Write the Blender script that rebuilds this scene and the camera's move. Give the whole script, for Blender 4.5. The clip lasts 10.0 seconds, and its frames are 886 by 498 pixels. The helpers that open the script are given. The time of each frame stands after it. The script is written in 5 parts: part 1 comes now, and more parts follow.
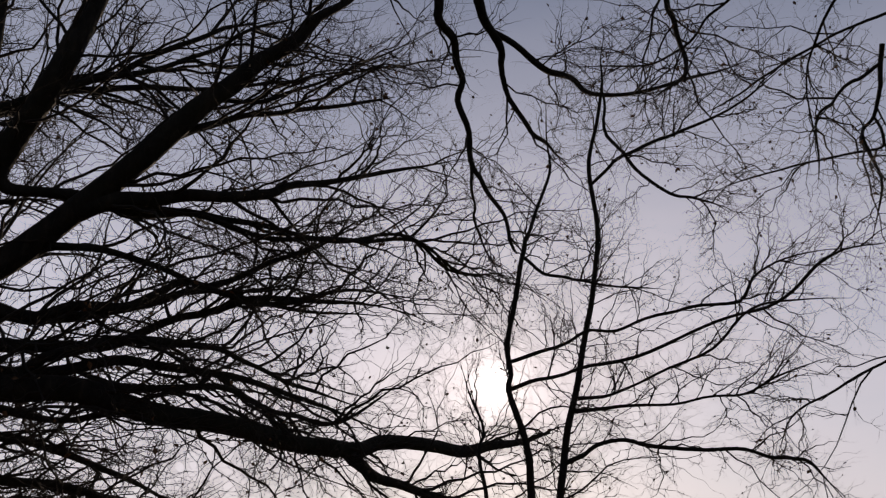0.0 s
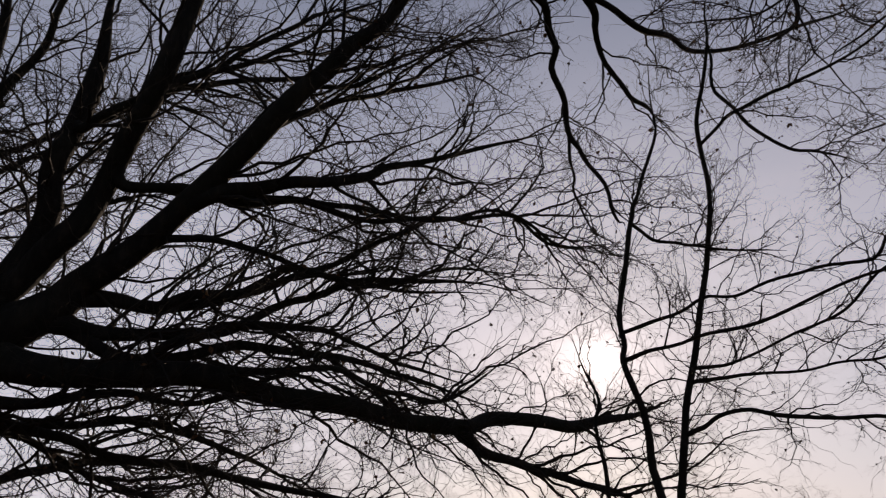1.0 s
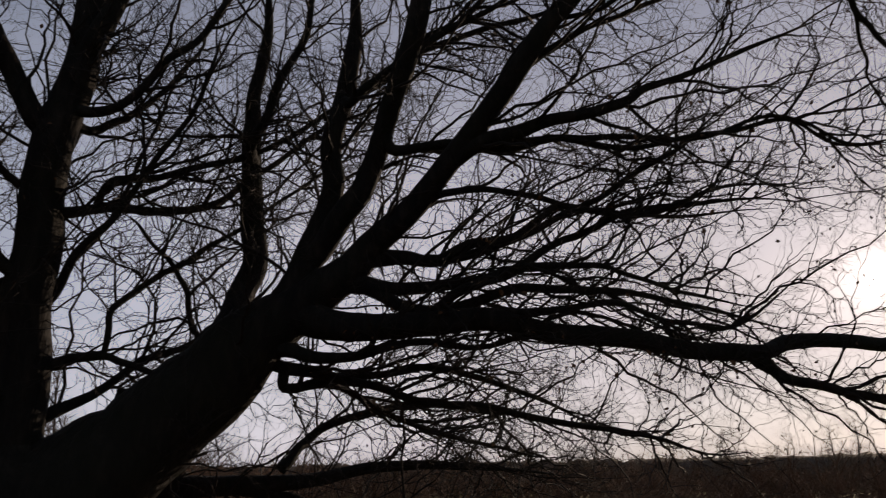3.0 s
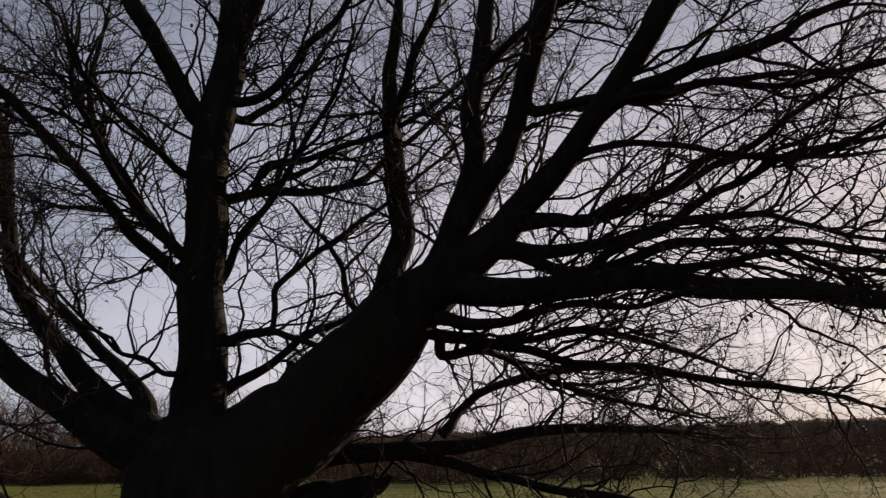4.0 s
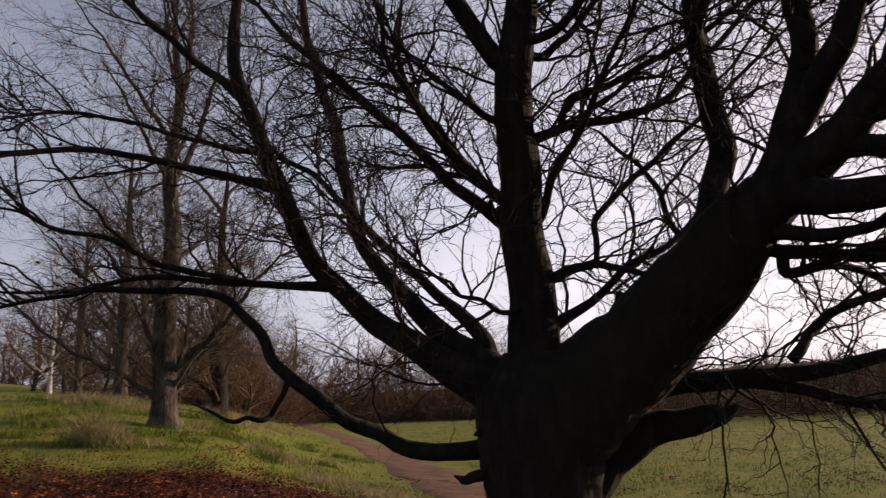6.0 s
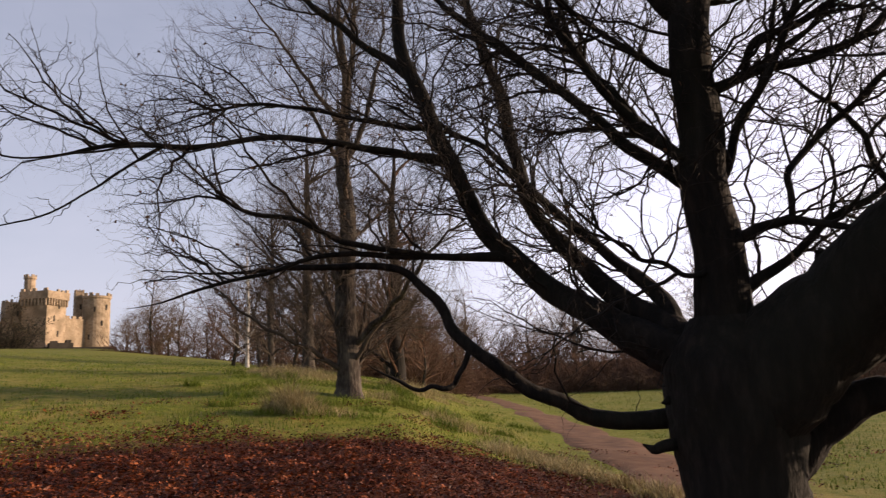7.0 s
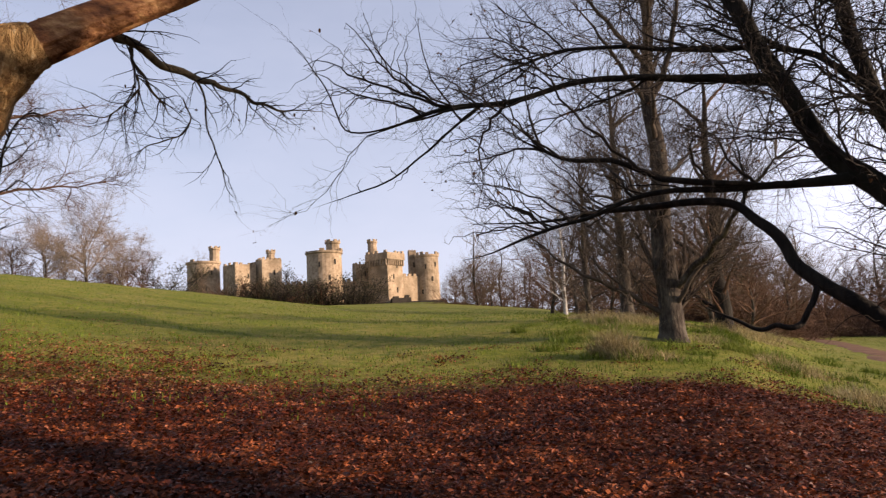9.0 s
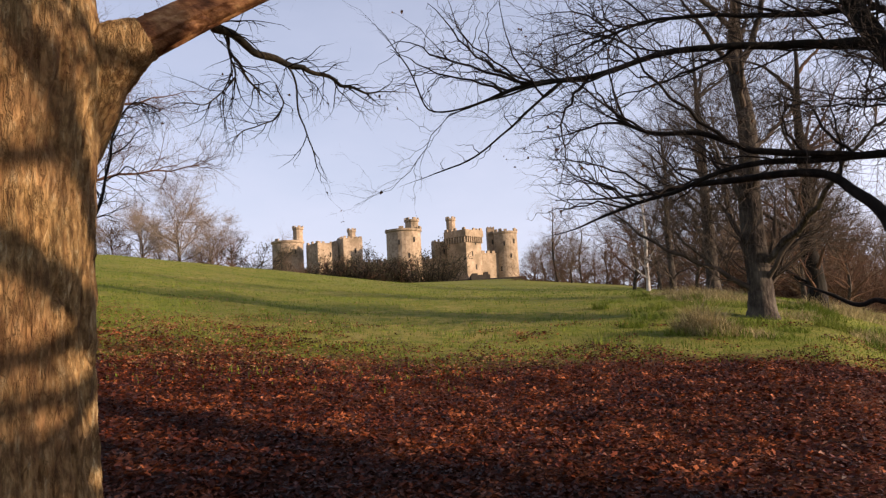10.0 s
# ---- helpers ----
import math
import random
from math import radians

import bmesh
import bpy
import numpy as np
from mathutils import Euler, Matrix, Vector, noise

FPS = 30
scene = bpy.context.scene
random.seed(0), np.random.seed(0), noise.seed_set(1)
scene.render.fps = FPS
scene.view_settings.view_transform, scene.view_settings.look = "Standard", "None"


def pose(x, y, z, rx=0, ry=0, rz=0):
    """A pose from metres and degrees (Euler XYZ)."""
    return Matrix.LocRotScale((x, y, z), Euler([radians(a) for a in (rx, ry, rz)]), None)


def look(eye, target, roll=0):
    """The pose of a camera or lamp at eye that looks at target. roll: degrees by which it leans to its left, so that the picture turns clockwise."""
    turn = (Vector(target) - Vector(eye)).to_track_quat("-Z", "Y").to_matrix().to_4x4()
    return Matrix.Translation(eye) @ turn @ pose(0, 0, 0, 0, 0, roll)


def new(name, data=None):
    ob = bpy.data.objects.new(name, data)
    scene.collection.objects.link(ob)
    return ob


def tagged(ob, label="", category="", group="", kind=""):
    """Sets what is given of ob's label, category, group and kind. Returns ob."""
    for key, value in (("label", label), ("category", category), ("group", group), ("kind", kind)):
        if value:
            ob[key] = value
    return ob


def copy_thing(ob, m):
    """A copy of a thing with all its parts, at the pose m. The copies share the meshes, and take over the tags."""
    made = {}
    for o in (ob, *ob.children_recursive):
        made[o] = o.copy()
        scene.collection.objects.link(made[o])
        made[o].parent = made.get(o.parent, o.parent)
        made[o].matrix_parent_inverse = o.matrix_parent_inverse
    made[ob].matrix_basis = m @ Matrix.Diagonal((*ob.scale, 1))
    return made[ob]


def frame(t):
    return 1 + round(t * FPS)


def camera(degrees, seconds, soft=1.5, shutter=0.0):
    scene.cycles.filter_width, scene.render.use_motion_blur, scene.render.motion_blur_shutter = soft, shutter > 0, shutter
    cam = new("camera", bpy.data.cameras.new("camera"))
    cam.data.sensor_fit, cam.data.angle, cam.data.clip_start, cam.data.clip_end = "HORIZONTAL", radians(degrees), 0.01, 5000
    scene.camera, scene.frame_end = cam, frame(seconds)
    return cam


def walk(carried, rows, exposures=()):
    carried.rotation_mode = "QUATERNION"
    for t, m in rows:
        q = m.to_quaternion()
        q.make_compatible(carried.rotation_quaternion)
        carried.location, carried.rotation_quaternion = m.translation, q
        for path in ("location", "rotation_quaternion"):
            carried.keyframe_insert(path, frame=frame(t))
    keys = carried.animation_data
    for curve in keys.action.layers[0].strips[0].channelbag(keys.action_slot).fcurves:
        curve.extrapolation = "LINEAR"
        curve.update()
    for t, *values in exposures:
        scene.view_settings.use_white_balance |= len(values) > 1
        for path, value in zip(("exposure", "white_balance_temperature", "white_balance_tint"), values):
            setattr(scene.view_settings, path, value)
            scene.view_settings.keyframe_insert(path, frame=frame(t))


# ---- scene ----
cam = camera(61.7, 10.0, soft=1.25, shutter=0.2)
PATH = [
    (0.0, pose(0.000, 0.000, 1.600, 114.00, -0.00, 0.00)),
    (0.5, pose(-0.027, 0.025, 1.596, 113.06, 0.29, 3.42)),
    (1.0, pose(-0.062, 0.043, 1.591, 112.45, -0.11, 7.61)),
    (1.5, pose(-0.105, 0.053, 1.586, 111.84, 0.23, 11.31)),
    (2.0, pose(-0.154, 0.056, 1.579, 110.79, 0.10, 16.31)),
    (2.5, pose(-0.207, 0.053, 1.572, 109.67, 0.49, 20.57)),
    (3.0, pose(-0.263, 0.045, 1.564, 108.18, 0.42, 27.24)),
    (4.3, pose(-0.415, 0.003, 1.542, 105.25, 1.33, 40.82)),
    (4.5, pose(-0.438, -0.005, 1.539, 104.77, 1.47, 42.96)),
    (5.0, pose(-0.493, -0.028, 1.530, 103.63, 1.63, 49.10)),
    (5.5, pose(-0.544, -0.052, 1.521, 102.73, 1.88, 54.45)),
    (5.7, pose(-0.563, -0.062, 1.518, 102.46, 2.06, 56.92)),
    (6.8, pose(-0.649, -0.120, 1.500, 100.61, 2.40, 71.05)),
    (7.0, pose(-0.661, -0.130, 1.497, 100.37, 2.49, 73.62)),
    (7.5, pose(-0.683, -0.156, 1.489, 99.65, 2.72, 80.05)),
    (8.0, pose(-0.694, -0.180, 1.482, 98.88, 3.06, 86.83)),
    (8.5, pose(-0.693, -0.201, 1.476, 98.19, 3.23, 92.29)),
    (9.0, pose(-0.679, -0.220, 1.471, 97.54, 3.23, 97.57)),
    (9.5, pose(-0.649, -0.235, 1.467, 96.86, 3.09, 101.14)),
    (10.0, pose(-0.603, -0.246, 1.463, 96.11, 3.14, 103.66)),
]

EXPOSURES = [(0.0, -1.06, 7150, 20), (2.0, -1.17, 7250, 20), (2.5, -1.2, 7350, 20), (3.2, -1.12, 7350, 20), (4.5, -0.88, 7700, 22), (5.0, -0.8, 7750, 23), (5.7, -0.54, 7850, 24), (7.0, -0.02, 7750, 25), (8.0, 0.16, 7600, 24), (10.0, 0.2, 7400, 24)]
walk(cam, PATH, EXPOSURES)

# ---- sky and sun ----
SUN_DIR = Vector((0.0695, 0.9698, 0.2334)).normalized()
world = bpy.data.worlds.new("world")
scene.world = world
world.use_nodes = True
wn, wl = world.node_tree.nodes, world.node_tree.links
wn.clear()


def wnode(kind, **settings):
    n = wn.new(kind)
    for key, value in settings.items():
        n.inputs[key].default_value = value
    return n


sky = wn.new("ShaderNodeTexSky")
sky.sky_type = "NISHITA"
sky.sun_disc = False
sky.sun_elevation = math.asin(SUN_DIR.z)
sky.sun_rotation = math.atan2(SUN_DIR.x, SUN_DIR.y)
sky.air_density, sky.dust_density, sky.ozone_density = 1.0, 0.25, 3.0
coord = wn.new("ShaderNodeTexCoord")
# thin high veil of cloud, thicker in streaks
veil_map = wn.new("ShaderNodeMapping")
veil_map.inputs["Scale"].default_value = (1.0, 1.6, 4.0)
wl.new(coord.outputs["Generated"], veil_map.inputs["Vector"])
veil = wnode("ShaderNodeTexNoise", Scale=1.7, Detail=5.0, Roughness=0.55)
wl.new(veil_map.outputs["Vector"], veil.inputs["Vector"])
veil_ramp = wn.new("ShaderNodeMapRange")
veil_ramp.inputs["From Min"].default_value, veil_ramp.inputs["From Max"].default_value = 0.3, 0.75
veil_ramp.inputs["To Min"].default_value, veil_ramp.inputs["To Max"].default_value = 0.55, 0.85
wl.new(veil.outputs["Fac"], veil_ramp.inputs["Value"])
# aureole of the sun in that veil
toward = wn.new("ShaderNodeVectorMath")
toward.operation = "DOT_PRODUCT"
toward.inputs[1].default_value = SUN_DIR
wl.new(coord.outputs["Generated"], toward.inputs[0])


def wmath(op, a, b=0.0):
    n = wn.new("ShaderNodeMath")
    n.operation = op
    n.use_clamp = False
    for slot, v in zip(n.inputs, (a, b)):
        if isinstance(v, (int, float)):
            slot.default_value = v
        else:
            wl.new(v, slot)
    return n.outputs[0]


facing = wmath("MAXIMUM", toward.outputs["Value"], 0.0)
disc = wmath("MULTIPLY", wmath("POWER", facing, 6000.0), 34.0)
halo = wmath("MULTIPLY", wmath("POWER", facing, 500.0), 5.0)
wide = wmath("MULTIPLY", wmath("POWER", facing, 20.0), 1.9)
glow = wmath("ADD", wmath("ADD", disc, halo), wide)
# a paler bank of the veil beyond the many-stemmed tree
bank = wn.new("ShaderNodeVectorMath")
bank.operation = "DOT_PRODUCT"
bank.inputs[1].default_value = Vector((-0.64, 0.73, 0.28)).normalized()
wl.new(coord.outputs["Generated"], bank.inputs[0])
bank_light = wmath("MULTIPLY", wmath("POWER", wmath("MAXIMUM", bank.outputs["Value"], 0.0), 7.0), 3.9)
veil_light = wmath("ADD", wmath("ADD", wmath("MULTIPLY", wmath("POWER", facing, 1.6), 5.2), 4.9), bank_light)
veil_tone = wn.new("ShaderNodeMix")
veil_tone.data_type = "RGBA"
veil_tone.inputs[6].default_value = (0.81, 0.985, 1.29, 1)
veil_tone.inputs[7].default_value = (0.97, 0.935, 0.99, 1)
wl.new(wmath("POWER", facing, 1.5), veil_tone.inputs[0])
mixed = wn.new("ShaderNodeMix")
mixed.data_type = "RGBA"
height = wn.new("ShaderNodeSeparateXYZ")
wl.new(coord.outputs["Generated"], height.inputs["Vector"])
low = wn.new("ShaderNodeMapRange")
low.inputs["From Min"].default_value, low.inputs["From Max"].default_value = 0.0, 0.8
low.inputs["To Min"].default_value, low.inputs["To Max"].default_value = 1.3, 0.1
wl.new(height.outputs["Z"], low.inputs["Value"])
wl.new(wmath("MULTIPLY", veil_ramp.outputs["Result"], low.outputs["Result"]), mixed.inputs[0])
wl.new(sky.outputs["Color"], mixed.inputs[6])
veil_rgb = wn.new("ShaderNodeVectorMath")
veil_rgb.operation = "SCALE"
wl.new(veil_tone.outputs[2], veil_rgb.inputs[0])
wl.new(veil_light, veil_rgb.inputs["Scale"])
wl.new(veil_rgb.outputs["Vector"], mixed.inputs[7])
glow_rgb = wn.new("ShaderNodeVectorMath")
glow_rgb.operation = "SCALE"
glow_rgb.inputs[0].default_value = (1.0, 0.93, 0.87)
wl.new(glow, glow_rgb.inputs["Scale"])
total = wn.new("ShaderNodeVectorMath")
total.operation = "ADD"
wl.new(mixed.outputs[2], total.inputs[0])
wl.new(glow_rgb.outputs["Vector"], total.inputs[1])
back = wn.new("ShaderNodeBackground")
back.inputs["Strength"].default_value = 0.15
wl.new(total.outputs["Vector"], back.inputs["Color"])
wout = wn.new("ShaderNodeOutputWorld")
wl.new(back.outputs["Background"], wout.inputs["Surface"])

sun_data = bpy.data.lights.new("sun", "SUN")
sun_data.energy, sun_data.angle, sun_data.color = 6.6, radians(0.6), (1.0, 0.86, 0.68)
sun = new("sun", sun_data)
sun.matrix_world = look(SUN_DIR * 50, (0, 0, 0))


# ---- materials ----
def material(name, colours, scale=8.0, rough=0.85, bump=0.3, detail=6.0, stretch=(1, 1, 1), second=None, bump_scale=None, random_tint=0.0, translucent=0.0, island=0.0, cracks=0.0):
    """A rough natural surface: a ramp of colours over noise, a broad stain, relief."""
    m = bpy.data.materials.new(name)
    m.use_nodes = True
    n, l = m.node_tree.nodes, m.node_tree.links
    b = n["Principled BSDF"]
    b.inputs["Roughness"].default_value = rough
    b.inputs["Specular IOR Level"].default_value = 0.25
    tc = n.new("ShaderNodeTexCoord")
    mp = n.new("ShaderNodeMapping")
    mp.inputs["Scale"].default_value = stretch
    l.new(tc.outputs["Object"], mp.inputs["Vector"])
    tex = n.new("ShaderNodeTexNoise")
    tex.inputs["Scale"].default_value, tex.inputs["Detail"].default_value, tex.inputs["Roughness"].default_value = scale, detail, 0.65
    l.new(mp.outputs["Vector"], tex.inputs["Vector"])
    ramp = n.new("ShaderNodeValToRGB")
    while len(ramp.color_ramp.elements) < len(colours):
        ramp.color_ramp.elements.new(0.5)
    for i, c in enumerate(colours):
        ramp.color_ramp.elements[i].position = 0.3 + 0.4 * i / max(1, len(colours) - 1)
        ramp.color_ramp.elements[i].color = (*c, 1)
    l.new(tex.outputs["Fac"], ramp.inputs["Fac"])
    colour = ramp.outputs["Color"]
    if second:
        broad = n.new("ShaderNodeTexNoise")
        broad.inputs["Scale"].default_value, broad.inputs["Detail"].default_value = second[0], 3.0
        l.new(tc.outputs["Object"], broad.inputs["Vector"])
        rng_node = n.new("ShaderNodeMapRange")
        rng_node.inputs["From Min"].default_value, rng_node.inputs["From Max"].default_value = 0.45, 0.65
        rng_node.inputs["To Max"].default_value = second[2]
        l.new(broad.outputs["Fac"], rng_node.inputs["Value"])
        mix = n.new("ShaderNodeMix")
        mix.data_type = "RGBA"
        mix.inputs[7].default_value = (*second[1], 1)
        l.new(rng_node.outputs["Result"], mix.inputs[0])
        l.new(colour, mix.inputs[6])
        colour = mix.outputs[2]
    if random_tint or island:
        if island:
            info = n.new("ShaderNodeNewGeometry").outputs["Random Per Island"]
        else:
            info = n.new("ShaderNodeObjectInfo").outputs["Random"]
        hsv = n.new("ShaderNodeHueSaturation")
        rr = n.new("ShaderNodeMapRange")
        rr.inputs["To Min"].default_value, rr.inputs["To Max"].default_value = 1 - (island or random_tint), 1 + (island or random_tint)
        l.new(info, rr.inputs["Value"])
        l.new(rr.outputs["Result"], hsv.inputs["Value"])
        l.new(colour, hsv.inputs["Color"])
        colour = hsv.outputs["Color"]
    l.new(colour, b.inputs["Base Color"])
    if bump:
        bt = n.new("ShaderNodeTexNoise")
        bt.inputs["Scale"].default_value, bt.inputs["Detail"].default_value = bump_scale or scale * 1.7, 8.0
        l.new(mp.outputs["Vector"], bt.inputs["Vector"])
        bn = n.new("ShaderNodeBump")
        bn.inputs["Strength"].default_value, bn.inputs["Distance"].default_value = bump, 0.03
        relief = bt.outputs["Fac"]
        if cracks:
            # scaly plates: warped cells with sunk edges
            warp = n.new("ShaderNodeVectorMath")
            warp.operation = "MULTIPLY_ADD"
            warp.inputs[1].default_value = (0.07, 0.07, 0.07)
            l.new(bt.outputs["Color"], warp.inputs[0])
            l.new(mp.outputs["Vector"], warp.inputs[2])
            cell = n.new("ShaderNodeTexVoronoi")
            cell.feature = "DISTANCE_TO_EDGE"
            cell.inputs["Scale"].default_value = cracks
            l.new(warp.outputs["Vector"], cell.inputs["Vector"])
            sunk = n.new("ShaderNodeMapRange")
            sunk.inputs["From Max"].default_value = 0.16
            sunk.inputs["To Max"].default_value = 0.5
            l.new(cell.outputs["Distance"], sunk.inputs["Value"])
            both = n.new("ShaderNodeMath")
            l.new(sunk.outputs["Result"], both.inputs[0])
            l.new(bt.outputs["Fac"], both.inputs[1])
            relief = both.outputs[0]
            # darker brown along the edges of the plates
            crack_tone = n.new("ShaderNodeMix")
            crack_tone.data_type = "RGBA"
            crack_tone.inputs[6].default_value = (0.035, 0.022, 0.01, 1)
            keep = n.new("ShaderNodeMapRange")
            keep.inputs["From Max"].default_value = 0.09
            keep.inputs["To Min"].default_value = 0.68
            l.new(cell.outputs["Distance"], keep.inputs["Value"])
            l.new(keep.outputs["Result"], crack_tone.inputs[0])
            l.new(colour, crack_tone.inputs[7])
            l.new(crack_tone.outputs[2], b.inputs["Base Color"])
        l.new(relief, bn.inputs["Height"])
        l.new(bn.outputs["Normal"], b.inputs["Normal"])
    if translucent:
        tr = n.new("ShaderNodeBsdfTranslucent")
        l.new(colour, tr.inputs["Color"])
        ms = n.new("ShaderNodeMixShader")
        ms.inputs["Fac"].default_value = translucent
        l.new(b.outputs["BSDF"], ms.inputs[1])
        l.new(tr.outputs["BSDF"], ms.inputs[2])
        l.new(ms.outputs["Shader"], n["Material Output"].inputs["Surface"])
    return m


# backlit shade is put into the colours of these two near-black barks
BARK_SHADED = material("shaded_bark", [(0.005, 0.004, 0.003), (0.012, 0.009, 0.0065), (0.03, 0.022, 0.016)], 14, 0.9, 0.7, stretch=(1, 1, 0.25), second=(1.1, (0.017, 0.0165, 0.008), 0.5))
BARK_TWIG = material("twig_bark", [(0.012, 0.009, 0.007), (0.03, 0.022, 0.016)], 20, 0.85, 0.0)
BARK_OAK = material("oak_bark", [(0.1, 0.05, 0.02), (0.23, 0.13, 0.05), (0.38, 0.24, 0.1), (0.6, 0.46, 0.26)], 38, 0.85, 0.75, detail=9.0, stretch=(1, 1, 0.28), second=(3.0, (0.24, 0.115, 0.05), 0.5), bump_scale=60, cracks=26.0)
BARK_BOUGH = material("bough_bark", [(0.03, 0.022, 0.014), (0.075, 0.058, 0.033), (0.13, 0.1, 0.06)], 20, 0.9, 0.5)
BARK_GREY = material("grey_bark", [(0.012, 0.009, 0.007), (0.035, 0.026, 0.02), (0.09, 0.073, 0.056)], 14, 0.9, 0.9, stretch=(1, 1, 0.3), second=(2.6, (0.17, 0.15, 0.115), 0.35))
BARK_PALE = material("pale_bark", [(0.2, 0.18, 0.15), (0.45, 0.42, 0.38), (0.6, 0.57, 0.52)], 6, 0.85, 0.4, second=(0.9, (0.2, 0.18, 0.14), 0.5))
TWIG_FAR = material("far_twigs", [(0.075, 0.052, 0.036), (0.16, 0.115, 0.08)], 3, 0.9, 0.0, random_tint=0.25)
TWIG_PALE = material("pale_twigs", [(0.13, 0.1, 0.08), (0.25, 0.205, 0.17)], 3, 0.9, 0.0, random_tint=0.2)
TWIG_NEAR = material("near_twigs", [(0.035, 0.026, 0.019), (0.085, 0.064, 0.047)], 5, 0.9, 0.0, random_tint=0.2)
TWIG_RED = material("russet_twigs", [(0.065, 0.034, 0.021), (0.14, 0.076, 0.046)], 3, 0.9, 0.0, random_tint=0.2)
TORN_WOOD = material("torn_wood", [(0.03, 0.011, 0.005), (0.12, 0.046, 0.018), (0.24, 0.11, 0.045), (0.45, 0.26, 0.12)], 20, 0.7, 0.8, stretch=(0.5, 0.4, 0.8))
STONE = material("castle_stone", [(0.21, 0.15, 0.095), (0.35, 0.265, 0.18), (0.46, 0.37, 0.265)], 0.9, 0.9, 0.6, second=(0.22, (0.14, 0.105, 0.065), 0.75), bump_scale=2.0, detail=9.0)
STONE_DARK = material("castle_recess", [(0.03, 0.027, 0.022), (0.06, 0.05, 0.04)], 1.0, 0.95, 0.0)
EVERGREEN = material("evergreen_leaf", [(0.03, 0.03, 0.016), (0.06, 0.055, 0.028), (0.11, 0.09, 0.05)], 1.5, 0.8, 0.0, island=0.3)
DRY_GRASS = material("dry_grass", [(0.17, 0.135, 0.06), (0.32, 0.26, 0.13), (0.46, 0.38, 0.22)], 3, 0.9, 0.0, island=0.35, translucent=0.15)
GRASS = material("grass_blade", [(0.068, 0.106, 0.012), (0.108, 0.155, 0.014), (0.175, 0.198, 0.033)], 0.8, 0.8, 0.0, island=0.18, translucent=0.1)
LEAF = material("fallen_leaf", [(0.026, 0.006, 0.003), (0.09, 0.018, 0.005), (0.35, 0.105, 0.038)], 2.5, 0.55, 0.0, island=0.75, translucent=0.12)
LEAF_DRY = material("dry_leaf", [(0.09, 0.035, 0.016), (0.21, 0.095, 0.042), (0.42, 0.22, 0.11)], 2.5, 0.6, 0.0, island=0.5, translucent=0.15)
DEAD_LEAF = material("hanging_leaf", [(0.06, 0.03, 0.015), (0.14, 0.07, 0.03)], 6, 0.8, 0.0)
PATH_EARTH = material("path_earth", [(0.065, 0.027, 0.012), (0.125, 0.056, 0.026), (0.185, 0.092, 0.045)], 2.5, 0.95, 0.5, second=(0.6, (0.17, 0.082, 0.04), 0.6))


# ---- the lie of the land ----
YAWS = [-180, -140, -100, -60, 40, 60, 66, 72, 78, 84, 90, 98, 104, 116, 128, 145, 180]
H10 = [0.3, 0, 0, 0, 0, 0, 0.1, 0.4, 0.7, 0.75, 0.8, 0.85, 0.9, 1.05, 1.2, 1.2, 0.3]
H25 = [0.8, 0, 0, 0, 0, 0, 0.1, 0.5, 1.6, 2.1, 2.2, 2.25, 2.4, 2.8, 3.4, 3.4, 0.8]
H70 = [2, 0, 0, 0, 0, 0, 0, 0.4, 2.2, 3.4, 4.1, 4.8, 5.4, 7.6, 9.4, 9.4, 2]
H240 = [4, 0, 0, 0, 0, 0, 0, 0.5, 3, 7, 12, 16.2, 16.6, 17, 17, 14, 4]
H900 = [14, 14, 14, 14, 13, 8, 6, 5, 6, 12, 18, 20, 20, 20, 20, 20, 30]


def ground_z(x, y):
    """Height of the ground: a meadow that climbs to the castle, level fields on the other side."""
    x, y = np.asarray(x, float), np.asarray(y, float)
    d = np.hypot(x, y)
    yaw = np.degrees(np.arctan2(-x, y))
    h10, h25, h70, h240, h900 = (np.interp(yaw, YAWS, h) for h in (H10, H25, H70, H240, H900))
    stops = [0, 10, 25, 70, 240, 900, 4000]
    levels = [0 * h10, h10, h25, h70, h240, h900, h900]
    z = np.zeros_like(d)
    for i in range(6):
        u = np.clip((d - stops[i]) / (stops[i + 1] - stops[i]), 0, 1)
        z = np.where(d >= stops[i], levels[i] + (levels[i + 1] - levels[i]) * u, z)
    rough = 0.035 * np.sin(x * 1.3 + 0.7 * np.sin(y * 0.9)) * np.sin(y * 1.1 + 0.5 * np.sin(x * 0.7)) + 0.02 * np.sin(3.1 * x + 1.7 * y) * np.sin(2.3 * y - 1.1 * x)
    return z + rough * np.clip(d / 4, 0, 1) * np.clip(40 / (d + 1), 0, 1)


def gz(x, y):
    return float(ground_z(np.array([x]), np.array([y]))[0])


def polar(yaw, d):
    return (-math.sin(radians(yaw)) * d, math.cos(radians(yaw)) * d)


LITTER_YAW = [-180, -90, 0, 40, 55, 68, 80, 93, 105, 120, 140, 180]
LITTER_REACH = [7, 7, 7, 8, 9.6, 12.0, 12.0, 11.4, 10.8, 11.6, 12, 9]


def litter_share(x, y):
    """1 deep in the fallen leaves, 0 on clear grass."""
    d = np.hypot(x, y)
    yaw = np.degrees(np.arctan2(-x, y))
    reach = np.interp(yaw, LITTER_YAW, LITTER_REACH)
    return np.clip((reach + 1.2 + 3.5 * np.clip((yaw - 95) / 25, 0, 1) - d) / (3.6 + 6.0 * np.clip((yaw - 95) / 25, 0, 1)), 0, 1)


